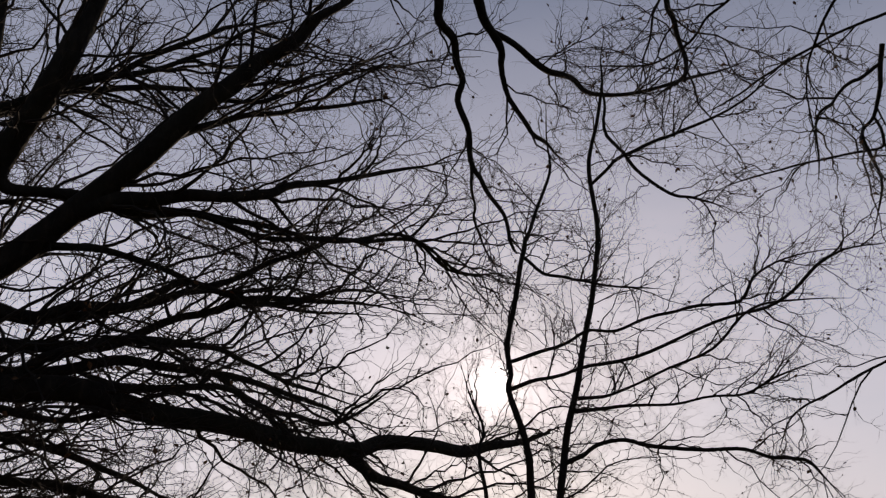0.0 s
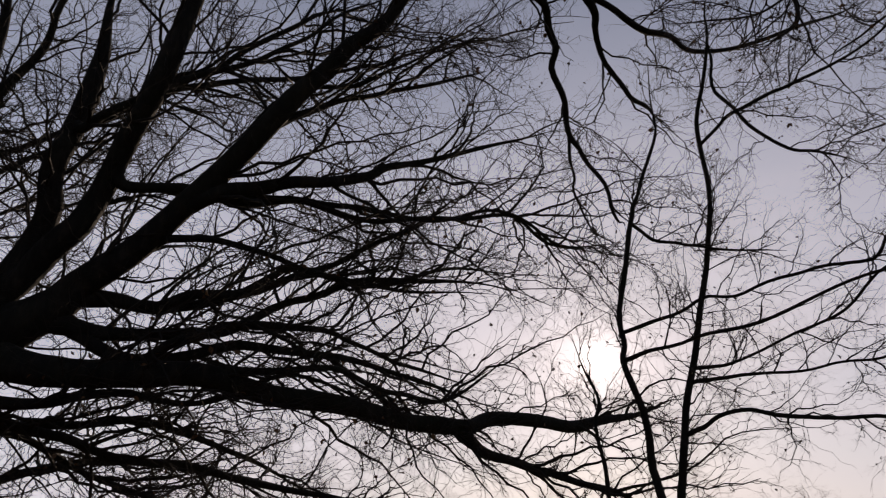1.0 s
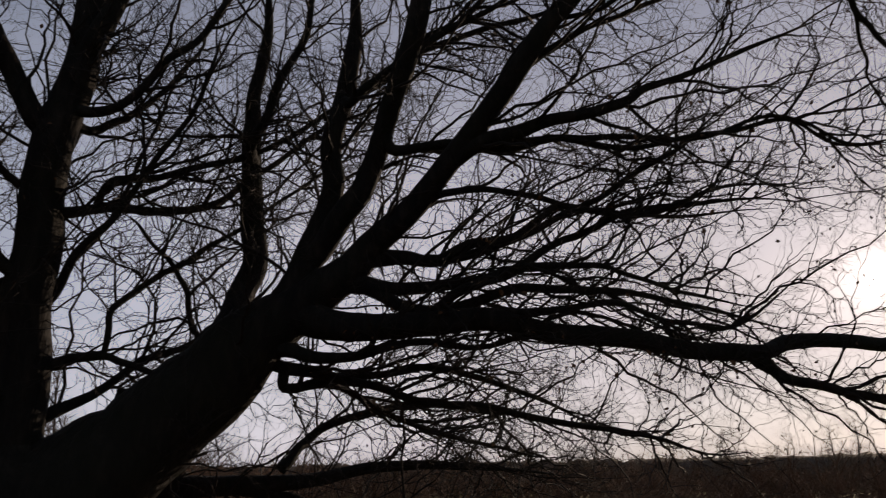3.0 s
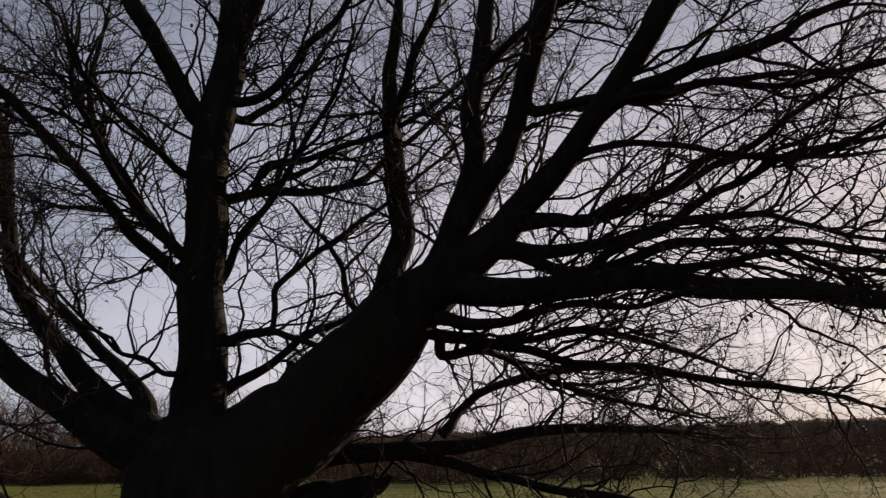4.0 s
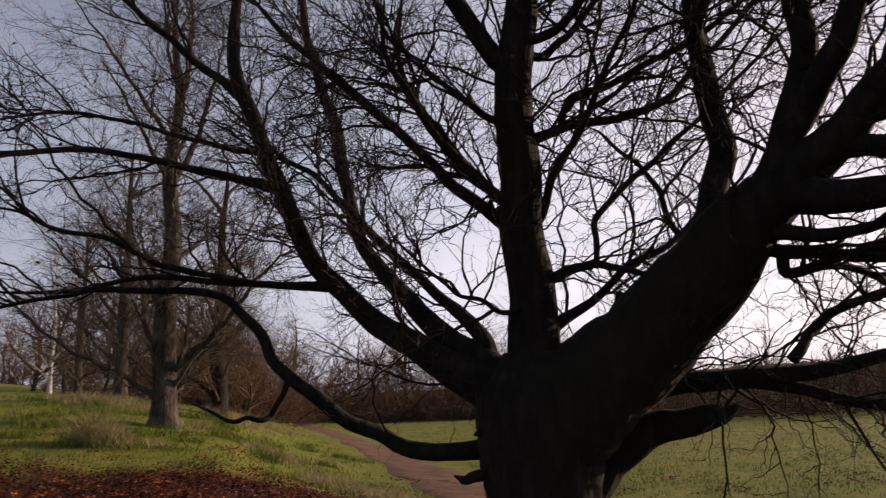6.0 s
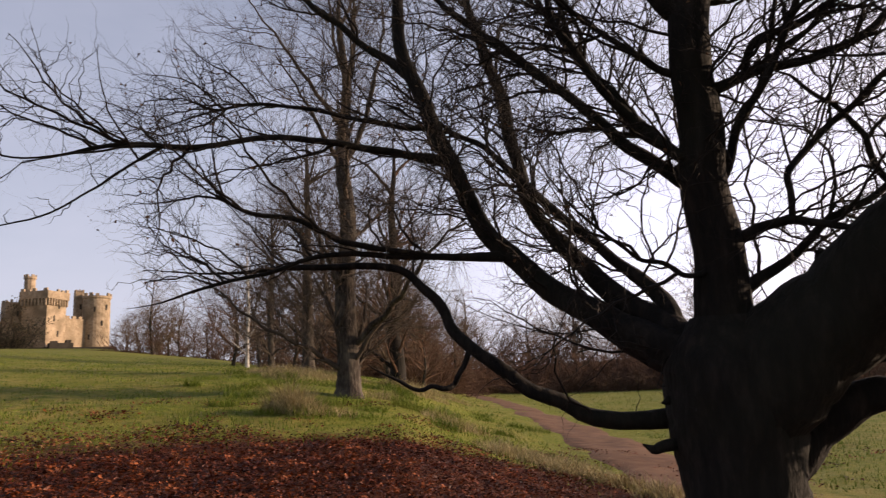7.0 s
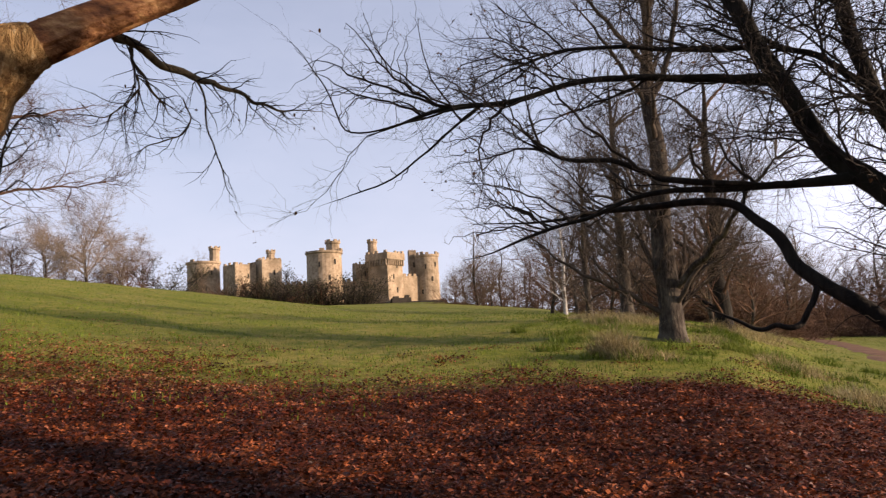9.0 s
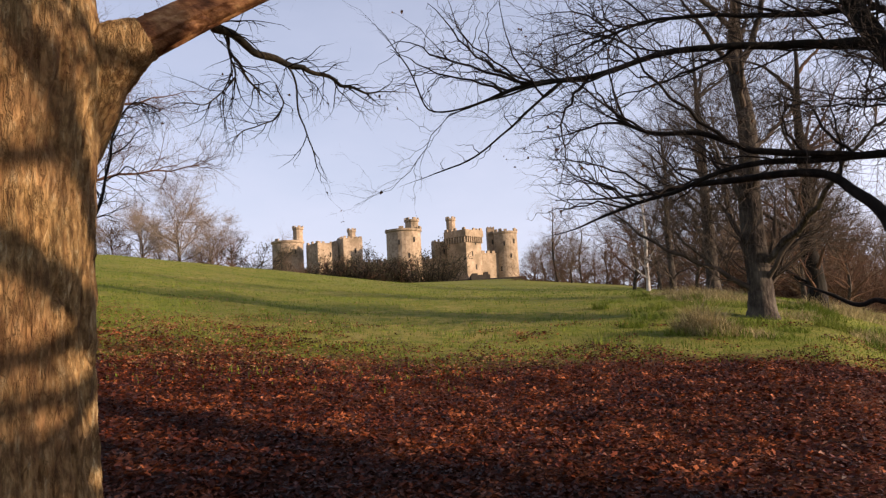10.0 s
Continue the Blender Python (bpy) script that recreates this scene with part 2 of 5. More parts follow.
def mesh_from(name, verts, faces, mat, smooth=True):
    """A mesh from arrays; all faces have the same number of corners."""
    me = bpy.data.meshes.new(name)
    verts, faces = np.asarray(verts, np.float32), np.asarray(faces, np.int32)
    k = faces.shape[1]
    me.vertices.add(len(verts))
    me.vertices.foreach_set("co", verts.ravel())
    me.loops.add(faces.size)
    me.loops.foreach_set("vertex_index", faces.ravel())
    me.polygons.add(len(faces))
    me.polygons.foreach_set("loop_start", np.arange(0, faces.size, k, dtype=np.int32))
    me.polygons.foreach_set("use_smooth", np.full(len(faces), smooth))
    me.update(calc_edges=True)
    me.validate()
    if mat:
        me.materials.append(mat)
    return me


def part(name, bm, mat, parent, label=""):
    """Links a bmesh as one mesh object under a thing or a part."""
    me = bpy.data.meshes.new(name)
    bm.to_mesh(me)
    bm.free()
    me.materials.append(mat)
    ob = new(name, me)
    ob.parent = parent
    return tagged(ob, label)


def part_mesh(name, me, parent, label=""):
    ob = new(name, me)
    ob.parent = parent
    return tagged(ob, label)


# ---- ground ----
def build_ground():
    radii = [0.3 * 1.035 ** i for i in range(275)]
    step = 1.5
    angles = np.radians(np.arange(0, 360, step))
    na = len(angles)
    rr, aa = np.meshgrid(radii, angles, indexing="ij")
    x, y = (-np.sin(aa) * rr).ravel(), (np.cos(aa) * rr).ravel()
    x, y = np.append(x, 0), np.append(y, 0)
    z = ground_z(x, y)
    i, j = np.meshgrid(np.arange(len(radii) - 1), np.arange(na), indexing="ij")
    i, j = i.ravel(), j.ravel()
    k = (j + 1) % na
    quads = np.stack([i * na + j, (i + 1) * na + j, (i + 1) * na + k, i * na + k], 1)
    centre = len(x) - 1
    caps = np.stack([np.full(na, centre), np.arange(na), (np.arange(na) + 1) % na, (np.arange(na) + 1) % na], 1)
    me = bpy.data.meshes.new("ground")
    faces = [tuple(q) for q in quads.tolist()] + [tuple(c[:3]) for c in caps.tolist()]
    me.from_pydata(np.stack([x, y, z], 1).tolist(), [], faces)
    for p in me.polygons:
        p.use_smooth = True
    share = me.attributes.new("litter", "FLOAT", "POINT")
    share.data.foreach_set("value", litter_share(x, y).astype(np.float32))
    m = bpy.data.materials.new("meadow")
    m.use_nodes = True
    n, l = m.node_tree.nodes, m.node_tree.links
    b = n["Principled BSDF"]
    b.inputs["Roughness"].default_value = 0.9
    b.inputs["Specular IOR Level"].default_value = 0.15
    tc = n.new("ShaderNodeTexCoord")

    def noise_tex(scale, detail=6.0, rough=0.6):
        t = n.new("ShaderNodeTexNoise")
        t.inputs["Scale"].default_value, t.inputs["Detail"].default_value, t.inputs["Roughness"].default_value = scale, detail, rough
        l.new(tc.outputs["Object"], t.inputs["Vector"])
        return t.outputs["Fac"]

    def ramp(fac, stops):
        r = n.new("ShaderNodeValToRGB")
        while len(r.color_ramp.elements) < len(stops):
            r.color_ramp.elements.new(0.5)
        for e, (p, c) in zip(r.color_ramp.elements, stops):
            e.position, e.color = p, (*c, 1)
        l.new(fac, r.inputs["Fac"])
        return r.outputs["Color"]

    def mix(fac, a, c):
        q = n.new("ShaderNodeMix")
        q.data_type = "RGBA"
        l.new(fac, q.inputs[0])
        l.new(a, q.inputs[6])
        l.new(c, q.inputs[7])
        return q.outputs[2]

    def span(fac, lo, hi):
        q = n.new("ShaderNodeMapRange")
        q.inputs["From Min"].default_value, q.inputs["From Max"].default_value = lo, hi
        l.new(fac, q.inputs["Value"])
        return q.outputs["Result"]

    blades = ramp(noise_tex(9.0, 10, 0.75), [(0.3, (0.055, 0.074, 0.006)), (0.5, (0.13, 0.16, 0.013)), (0.68, (0.245, 0.24, 0.035))])
    worn = ramp(noise_tex(3.0, 8), [(0.35, (0.11, 0.135, 0.016)), (0.6, (0.28, 0.225, 0.06))])
    grass = mix(span(noise_tex(0.3, 8, 0.7), 0.4, 0.62), blades, worn)
    leaves = ramp(noise_tex(16.0, 8, 0.7), [(0.32, (0.022, 0.008, 0.004)), (0.5, (0.07, 0.02, 0.008)), (0.68, (0.17, 0.055, 0.022))])
    attr = n.new("ShaderNodeAttribute")
    attr.attribute_name = "litter"
    add = n.new("ShaderNodeMath")
    add.operation = "ADD"
    l.new(attr.outputs["Fac"], add.inputs[0])
    l.new(noise_tex(1.4, 9, 0.75), add.inputs[1])
    l.new(mix(span(add.outputs[0], 0.85, 1.05), grass, leaves), b.inputs["Base Color"])
    bn = n.new("ShaderNodeBump")
    bn.inputs["Strength"].default_value, bn.inputs["Distance"].default_value = 0.9, 0.08
    l.new(noise_tex(7.0, 10, 0.75), bn.inputs["Height"])
    l.new(bn.outputs["Normal"], b.inputs["Normal"])
    me.materials.append(m)
    tagged(new("ground", me), "sloping winter meadow with fallen leaves and grass", "ground", kind="structure")


build_ground()


PATH_LINE = [(-72, 45), (-66, 18), (-52, 8.5), (-25, 5.0), (20, 5.0), (42, 6.3), (52, 8.4), (57, 10.6), (61.5, 15), (64.5, 20.5), (67.5, 31), (69.7, 47), (72, 85)]


def build_path():
    line = [polar(*p) for p in PATH_LINE]
    pts = smooth_line(np.array([(x, y, 0, 1) for x, y in line]), 130)[:, :2]
    tangent = np.gradient(pts, axis=0)
    tangent /= np.linalg.norm(tangent, axis=1)[:, None]
    side = np.stack([-tangent[:, 1], tangent[:, 0]], 1)
    rng = np.random.default_rng(4)
    cols = np.linspace(-1, 1, 9)
    rows = []
    for i, p in enumerate(pts):
        half = 0.9 + 0.12 * math.sin(i * 0.9) + rng.uniform(-0.06, 0.06)
        for c in cols:
            q = p + side[i] * c * half
            rows.append((q[0], q[1], gz(q[0], q[1]) + 0.03 - 0.075 * max(0, abs(c) - 0.7) / 0.3))
    n = len(cols)
    faces = [(i * n + j, (i + 1) * n + j, (i + 1) * n + j + 1, i * n + j + 1) for i in range(len(pts) - 1) for j in range(n - 1)]
    tagged(new("path", mesh_from("path", rows, faces, PATH_EARTH)), "trodden reddish brown earth path across the grass", "path", kind="structure")


# ---- branches ----
def smooth_line(ctrl, count):
    """A smooth curve through control points, evenly sampled."""
    c = np.asarray(ctrl, float)
    c = np.vstack([2 * c[0] - c[1], c, 2 * c[-1] - c[-2]])
    out = []
    for u in np.linspace(0, len(c) - 3 - 1e-6, count):
        i = int(u)
        f = u - i
        a, b, d, e = c[i:i + 4]
        out.append(0.5 * (2 * b + (d - a) * f + (2 * a - 5 * b + 4 * d - e) * f * f + (3 * b - a - 3 * d + e) * f ** 3))
    out = np.array(out)
    out[:, -1] = np.maximum(out[:, -1], 0.001)
    return out


def unit(v):
    return v / (np.linalg.norm(v, axis=-1, keepdims=True) + 1e-12)


def tubes(lines, sides, lumpy=0.0, seed=0):
    """Vertices and quads of tubes round polylines, an array (n, points, 4) of x, y, z, radius."""
    lines = np.asarray(lines, float)
    n, p = lines.shape[:2]
    pos, rad = lines[..., :3], lines[..., 3]
    tan = unit(np.gradient(pos, axis=1))
    # the ring's axes are carried along the line, so that it never twists
    first = tan[:, 0]
    ref = np.where(np.abs(first[:, 2:3]) > 0.85, np.array([1.0, 0.1, 0]), np.array([0.1, 0, 1.0]))
    axis = unit(np.cross(first, ref))
    a = np.zeros_like(tan)
    for k in range(p):
        axis = unit(axis - (axis * tan[:, k]).sum(1, keepdims=True) * tan[:, k])
        a[:, k] = axis
    b = np.cross(tan, a)
    ang = np.linspace(0, 2 * math.pi, sides, endpoint=False)
    ring = a[:, :, None] * np.cos(ang)[:, None] + b[:, :, None] * np.sin(ang)[:, None]
    rad = rad[..., None, None]
    if lumpy:
        rng = np.random.default_rng(seed)
        phase = rng.uniform(0, 6.28, (n, 1, 1))
        i = np.arange(p)[None, :, None]
        f = 1 + lumpy * (np.sin(3 * ang + 0.35 * i + phase) * 0.6 + np.sin(5 * ang - 0.6 * i + phase * 2) * 0.4) + rng.normal(0, lumpy * 0.35, (n, p, sides))
        rad = rad * f[..., None]
    verts = (pos[:, :, None] + ring * rad).reshape(-1, 3)
    base = (np.arange(n) * p * sides)[:, None, None] + (np.arange(p - 1) * sides)[None, :, None]
    j = np.arange(sides)
    k = (j + 1) % sides
    faces = np.stack([base + j, base + k, base + sides + k, base + sides + j], -1).reshape(-1, 4)
    return verts, faces


def tube_mesh(name, groups, mat, lumpy=0.0):
    """One mesh out of several groups of (lines, sides)."""
    vs, fs, at = [], [], 0
    for lines, sides in groups:
        if len(lines) == 0:
            continue
        v, f = tubes(lines, sides, lumpy)
        vs.append(v)
        fs.append(f + at)
        at += len(v)
    return mesh_from(name, np.vstack(vs), np.vstack(fs), mat)


def sprout(parents, per_metre, lo, angle, length, radius, points, wander, rng, lift=0.0, lean=(0, 0, 0), least=1, zig=0.0, outward=1.0, grow=-0.55):
    """Children of branches (n, points, 4): side shoots that bend, zigzag from bud to bud and taper."""
    out = []
    for line in parents:
        seg = np.linalg.norm(np.diff(line[:, :3], axis=0), axis=1)
        total = seg.sum()
        count = max(least, int(rng.poisson(per_metre * total * (1 - lo))))
        u = lo + (1 - lo) * rng.uniform(0, 1, count) ** outward
        f = u * (len(line) - 1)
        i = np.minimum(f.astype(int), len(line) - 2)
        w = (f - i)[:, None]
        at = line[i] * (1 - w) + line[i + 1] * w
        tan = unit(line[i + 1, :3] - line[i, :3])
        side = unit(np.cross(tan, rng.normal(0, 1, (count, 3))))
        th = np.radians(rng.normal(angle, angle * 0.3, count))[:, None]
        d = unit(tan * np.cos(th) + side * np.sin(th) + np.array([0, 0, lift]) + np.array(lean))
        size = length * rng.uniform(0.45, 1.25, count) * (1.15 + grow * u)
        r0 = np.minimum(radius * rng.uniform(0.6, 1.2, count), at[:, 3] * 0.8)
        pts = np.zeros((count, points, 4))
        pts[:, 0, :3] = at[:, :3]
        pts[:, 0, 3] = r0
        step = size / (points - 1)
        swing = unit(np.cross(d, rng.normal(0, 1, (count, 3)))) * zig
        for k in range(1, points):
            d = unit(d + rng.normal(0, wander, (count, 3)))
            pts[:, k, :3] = pts[:, k - 1, :3] + unit(d + swing * (-1) ** k) * step[:, None]
            pts[:, k, 3] = r0 * (1 - 0.82 * k / (points - 1))
        out.append(pts)
    return np.concatenate(out) if out else np.zeros((0, points, 4))


build_path()


def kinked(line, rng, amount):
    """Small irregular bends along a limb, none at its foot."""
    n = len(line)
    noise_line = rng.normal(0, 1, (n, 3))
    for _ in range(3):
        noise_line = (noise_line + np.roll(noise_line, 1, 0) + np.roll(noise_line, -1, 0)) / 2.2
    fade = np.clip(np.arange(n) / 4, 0, 1)[:, None]
    out = line.copy()
    out[:, :3] += noise_line * fade * np.minimum(amount, line[:, 3:4] * 0.28 + 0.006)
    out[:, 3] *= 1 + rng.normal(0, 0.02, n)
    tail = max(3, n // 5)
    out[-tail:, 3] *= np.linspace(1, 0.3, tail)
    return out


def limb_lines(limbs, rng, amount=0.03, rooted=True, reach=0.8):
    """Smooth limbs; each springs from the nearest stouter limb before it."""
    lines = {}
    for name, ctrl in limbs.items():
        ctrl = [tuple(c) for c in ctrl]
        if rooted and lines:
            old = np.concatenate([v for v in lines.values()])
            stout = old[old[:, 3] > ctrl[0][3] * 0.8]
            if len(stout):
                gap = np.linalg.norm(stout[:, :3] - np.array(ctrl[0][:3]), axis=1)
                k = int(np.argmin(gap))
                if gap[k] < reach:
                    r = min(float(stout[k, 3]) * 0.75, ctrl[0][3] * 1.25)
                    ahead = np.dot(np.array(ctrl[0][:3]) - stout[k, :3], np.array(ctrl[1][:3]) - np.array(ctrl[0][:3]))
                    if gap[k] > 0.12 and ahead > 0:
                        ctrl = [(*stout[k, :3], r)] + ctrl
                    else:
                        ctrl[0] = (*stout[k, :3], r)
        lines[name] = kinked(smooth_line(ctrl, 6 * len(ctrl)), rng, amount)
    return lines


def add_limbs(thing, lines, mat):
    for name, line in lines.items():
        sides = 16 if line[0, 3] > 0.09 else (10 if line[0, 3] > 0.03 else 6)
        me = tube_mesh("limb", [(line[None], sides)], mat, 0.035 if line[0, 3] > 0.05 else 0.02)
        part_mesh("limb", me, thing)


def tips(lines, count, rng):
    idx = rng.integers(0, len(lines), count)
    k = rng.integers(1, lines.shape[1], count)
    return lines[idx, k, :3]


def leaf_mesh(name, centres, size, mat, rng, lie=1.0, fold=0.3, long=1.5):
    """Many small folded leaves round given places. lie 1: flat on the ground; 0: any way round."""
    n = len(centres)
    nor = unit(np.stack([rng.normal(0, 1, n), rng.normal(0, 1, n), np.abs(rng.normal(0, 1, n))], 1) * np.array([1 - 0.65 * lie, 1 - 0.65 * lie, 1]))
    a = unit(np.cross(nor, rng.normal(0, 1, (n, 3))))
    b = np.cross(nor, a)
    s = (size * rng.uniform(0.6, 1.3, n))[:, None]
    f = rng.uniform(-0.2, 1, n)[:, None] * fold
    tip, foot = centres + a * s * 0.5 * long, centres - a * s * 0.5 * long
    mid1, mid2 = centres + nor * s * 0.18 + a * s * 0.22, centres + nor * s * 0.15 - a * s * 0.22
    l1, l2 = mid1 + b * s * 0.42 + nor * s * f, mid2 + b * s * 0.38 + nor * s * f
    r1, r2 = mid1 - b * s * 0.42 + nor * s * f, mid2 - b * s * 0.38 + nor * s * f
    v = np.stack([foot, l2, l1, tip, r1, r2, mid1, mid2], 1).reshape(-1, 3)
    base = np.arange(n)[:, None] * 8
    tri = np.array([[0, 1, 7], [1, 2, 6], [1, 6, 7], [2, 3, 6], [6, 3, 4], [7, 6, 4], [7, 4, 5], [0, 7, 5]])
    return mesh_from(name, v, (base[:, None] + tri[None]).reshape(-1, 3), mat, smooth=False)


# ---- the many-stemmed tree beside the path ----
MAIN_TREE_limbs = {}
MAIN_TREE_limbs["stem"] = [(-4.74, 2.97, 1.69, 0.188), (-4.66, 2.92, 2.54, 0.155), (-4.58, 2.83, 3.33, 0.137), (-4.47, 2.77, 3.88, 0.128), (-4.38, 2.82, 4.38, 0.107), (-4.33, 2.75, 5.21, 0.101), (-4.28, 2.75, 6.44, 0.078)]
MAIN_TREE_limbs["stemleft"] = [(-4.52, 2.78, 3.77, 0.074), (-4.54, 2.63, 3.92, 0.070), (-4.60, 2.34, 4.31, 0.063), (-4.67, 2.12, 4.75, 0.056), (-4.77, 1.89, 5.43, 0.042)]
MAIN_TREE_limbs["stemright"] = [(-4.42, 2.78, 4.17, 0.071), (-4.13, 2.80, 4.71, 0.064), (-3.88, 2.93, 5.50, 0.046)]
MAIN_TREE_limbs["right"] = [(-4.78, 2.95, 1.03, 0.240), (-4.55, 3.14, 1.44, 0.353), (-4.22, 3.44, 1.86, 0.321), (-3.74, 3.69, 2.31, 0.267), (-3.32, 3.80, 2.69, 0.177), (-2.88, 3.88, 2.97, 0.110), (-2.58, 3.86, 3.14, 0.090), (-2.25, 3.84, 3.41, 0.074), (-1.52, 3.69, 4.09, 0.064), (-1.22, 3.71, 4.39, 0.055), (-0.90, 3.69, 4.70, 0.045), (-0.58, 3.71, 5.05, 0.033), (-0.21, 3.75, 5.48, 0.021)]
MAIN_TREE_limbs["r1"] = [(-3.90, 3.71, 2.50, 0.118), (-3.89, 3.96, 2.85, 0.099), (-3.89, 4.04, 3.34, 0.090), (-3.91, 4.00, 3.93, 0.075), (-3.90, 3.96, 4.44, 0.059), (-3.79, 3.92, 5.00, 0.047), (-3.77, 3.83, 5.76, 0.030)]
MAIN_TREE_limbs["r2"] = [(-3.36, 3.79, 2.64, 0.131), (-3.20, 3.84, 3.03, 0.102), (-3.03, 3.82, 3.47, 0.080), (-2.96, 3.75, 3.90, 0.070), (-2.86, 3.74, 4.42, 0.061), (-2.79, 3.67, 5.21, 0.043)]
MAIN_TREE_limbs["r3"] = [(-3.16, 3.83, 2.94, 0.097), (-2.87, 3.80, 3.33, 0.081), (-2.66, 3.79, 3.71, 0.071), (-2.27, 3.53, 4.31, 0.069), (-2.14, 3.52, 4.77, 0.059), (-1.99, 3.51, 5.33, 0.046), (-1.84, 3.50, 5.98, 0.027)]
MAIN_TREE_limbs["r4"] = [(-2.32, 3.87, 3.33, 0.061), (-1.94, 3.80, 3.60, 0.067), (-1.58, 3.91, 3.67, 0.046), (-1.17, 4.17, 3.85, 0.040), (-0.94, 4.35, 4.02, 0.027), (-0.41, 4.71, 4.30, 0.019), (0.13, 5.00, 4.58, 0.011)]
MAIN_TREE_limbs["r5"] = [(-1.98, 3.88, 3.65, 0.047), (-1.79, 4.07, 3.66, 0.033), (-1.35, 4.40, 3.77, 0.023), (-0.85, 4.81, 3.82, 0.018), (-0.29, 5.11, 3.97, 0.015), (0.15, 5.58, 3.88, 0.014), (0.65, 5.82, 3.97, 0.007)]
MAIN_TREE_limbs["r6"] = [(-2.78, 3.87, 2.92, 0.055), (-2.35, 4.11, 2.99, 0.040), (-1.98, 4.34, 3.14, 0.032), (-1.54, 4.72, 3.43, 0.026), (-1.01, 5.01, 3.81, 0.021), (-0.60, 5.30, 4.24, 0.013)]
MAIN_TREE_limbs["r7"] = [(-2.99, 3.82, 2.82, 0.067), (-2.56, 4.05, 2.82, 0.048), (-2.10, 4.27, 2.86, 0.040), (-1.81, 4.54, 3.08, 0.032), (-1.40, 4.79, 3.35, 0.028), (-0.90, 5.16, 3.49, 0.021), (-0.21, 5.62, 3.52, 0.011)]
MAIN_TREE_limbs["r8"] = [(-2.97, 3.86, 2.75, 0.059), (-2.39, 4.06, 2.69, 0.043), (-1.87, 4.28, 2.77, 0.034), (-1.48, 4.73, 2.81, 0.027), (-0.96, 5.17, 2.75, 0.018), (-0.36, 5.66, 2.59, 0.011)]
MAIN_TREE_limbs["long"] = [(-3.28, 3.79, 2.59, 0.106), (-2.70, 3.80, 2.51, 0.084), (-2.19, 3.97, 2.55, 0.074), (-1.73, 4.29, 2.51, 0.065), (-1.28, 4.75, 2.46, 0.062), (-0.74, 5.36, 2.43, 0.058), (-0.41, 5.76, 2.56, 0.053), (0.14, 6.16, 2.57, 0.050), (0.58, 6.51, 2.67, 0.043), (1.00, 6.83, 2.81, 0.035)]
MAIN_TREE_limbs["longb"] = [(-0.78, 5.35, 2.44, 0.053), (-0.40, 5.61, 2.25, 0.036), (0.03, 5.82, 2.14, 0.029), (0.47, 6.10, 2.02, 0.021), (0.84, 6.46, 1.86, 0.015)]
MAIN_TREE_limbs["r9"] = [(-3.28, 3.77, 2.44, 0.056), (-2.88, 3.84, 2.37, 0.036), (-2.43, 3.87, 2.43, 0.026), (-2.06, 4.18, 2.42, 0.019), (-1.65, 4.61, 2.65, 0.015), (-1.21, 5.16, 2.57, 0.012), (-0.76, 5.63, 2.60, 0.009)]
MAIN_TREE_limbs["r10"] = [(-3.40, 3.82, 2.35, 0.053), (-3.05, 4.10, 2.28, 0.038), (-2.79, 4.52, 2.19, 0.032), (-2.44, 5.05, 2.13, 0.031), (-2.04, 5.64, 2.06, 0.029), (-1.58, 6.29, 1.94, 0.024), (-0.94, 7.01, 1.88, 0.016)]
MAIN_TREE_limbs["r11"] = [(-3.77, 4.37, 1.73, 0.043), (-3.76, 4.62, 1.95, 0.040), (-3.65, 4.93, 2.11, 0.034), (-3.34, 5.48, 2.25, 0.029), (-2.93, 6.14, 2.23, 0.023), (-2.36, 6.79, 2.16, 0.016)]
MAIN_TREE_limbs["low0"] = [(-4.82, 3.35, 0.89, 0.168), (-4.69, 3.62, 1.14, 0.140), (-4.50, 3.90, 1.30, 0.111), (-4.33, 4.14, 1.38, 0.090), (-4.21, 4.31, 1.42, 0.065)]
MAIN_TREE_limbs["low1"] = [(-4.61, 3.31, 1.38, 0.101), (-4.51, 3.87, 1.58, 0.085), (-4.22, 4.42, 1.63, 0.071), (-3.90, 4.91, 1.67, 0.055), (-3.56, 5.59, 1.77, 0.044), (-3.13, 6.34, 1.76, 0.032), (-2.61, 7.16, 1.69, 0.020)]
MAIN_TREE_limbs["low2"] = [(-4.22, 4.42, 1.63, 0.057), (-3.98, 4.86, 1.51, 0.046), (-3.68, 5.29, 1.39, 0.040), (-3.26, 5.95, 1.21, 0.035), (-2.73, 6.69, 1.06, 0.024)]
MAIN_TREE_limbs["left1"] = [(-4.80, 2.97, 1.43, 0.240), (-5.01, 2.74, 1.65, 0.182), (-5.38, 2.45, 1.94, 0.122), (-5.80, 2.20, 2.23, 0.102), (-6.06, 1.95, 2.58, 0.091), (-6.23, 1.78, 3.03, 0.087), (-6.44, 1.64, 3.57, 0.082), (-6.58, 1.44, 4.19, 0.075), (-6.64, 1.36, 4.80, 0.065), (-6.65, 1.39, 5.57, 0.051), (-6.69, 1.24, 6.43, 0.030)]
MAIN_TREE_limbs["left2"] = [(-5.03, 2.79, 1.78, 0.114), (-5.41, 2.59, 2.12, 0.094), (-5.78, 2.40, 2.47, 0.076), (-6.00, 2.23, 2.87, 0.067), (-6.17, 2.18, 3.50, 0.061), (-6.29, 2.07, 4.16, 0.054), (-6.40, 1.93, 4.73, 0.045), (-6.40, 1.82, 5.40, 0.039), (-6.52, 1.53, 6.23, 0.024)]
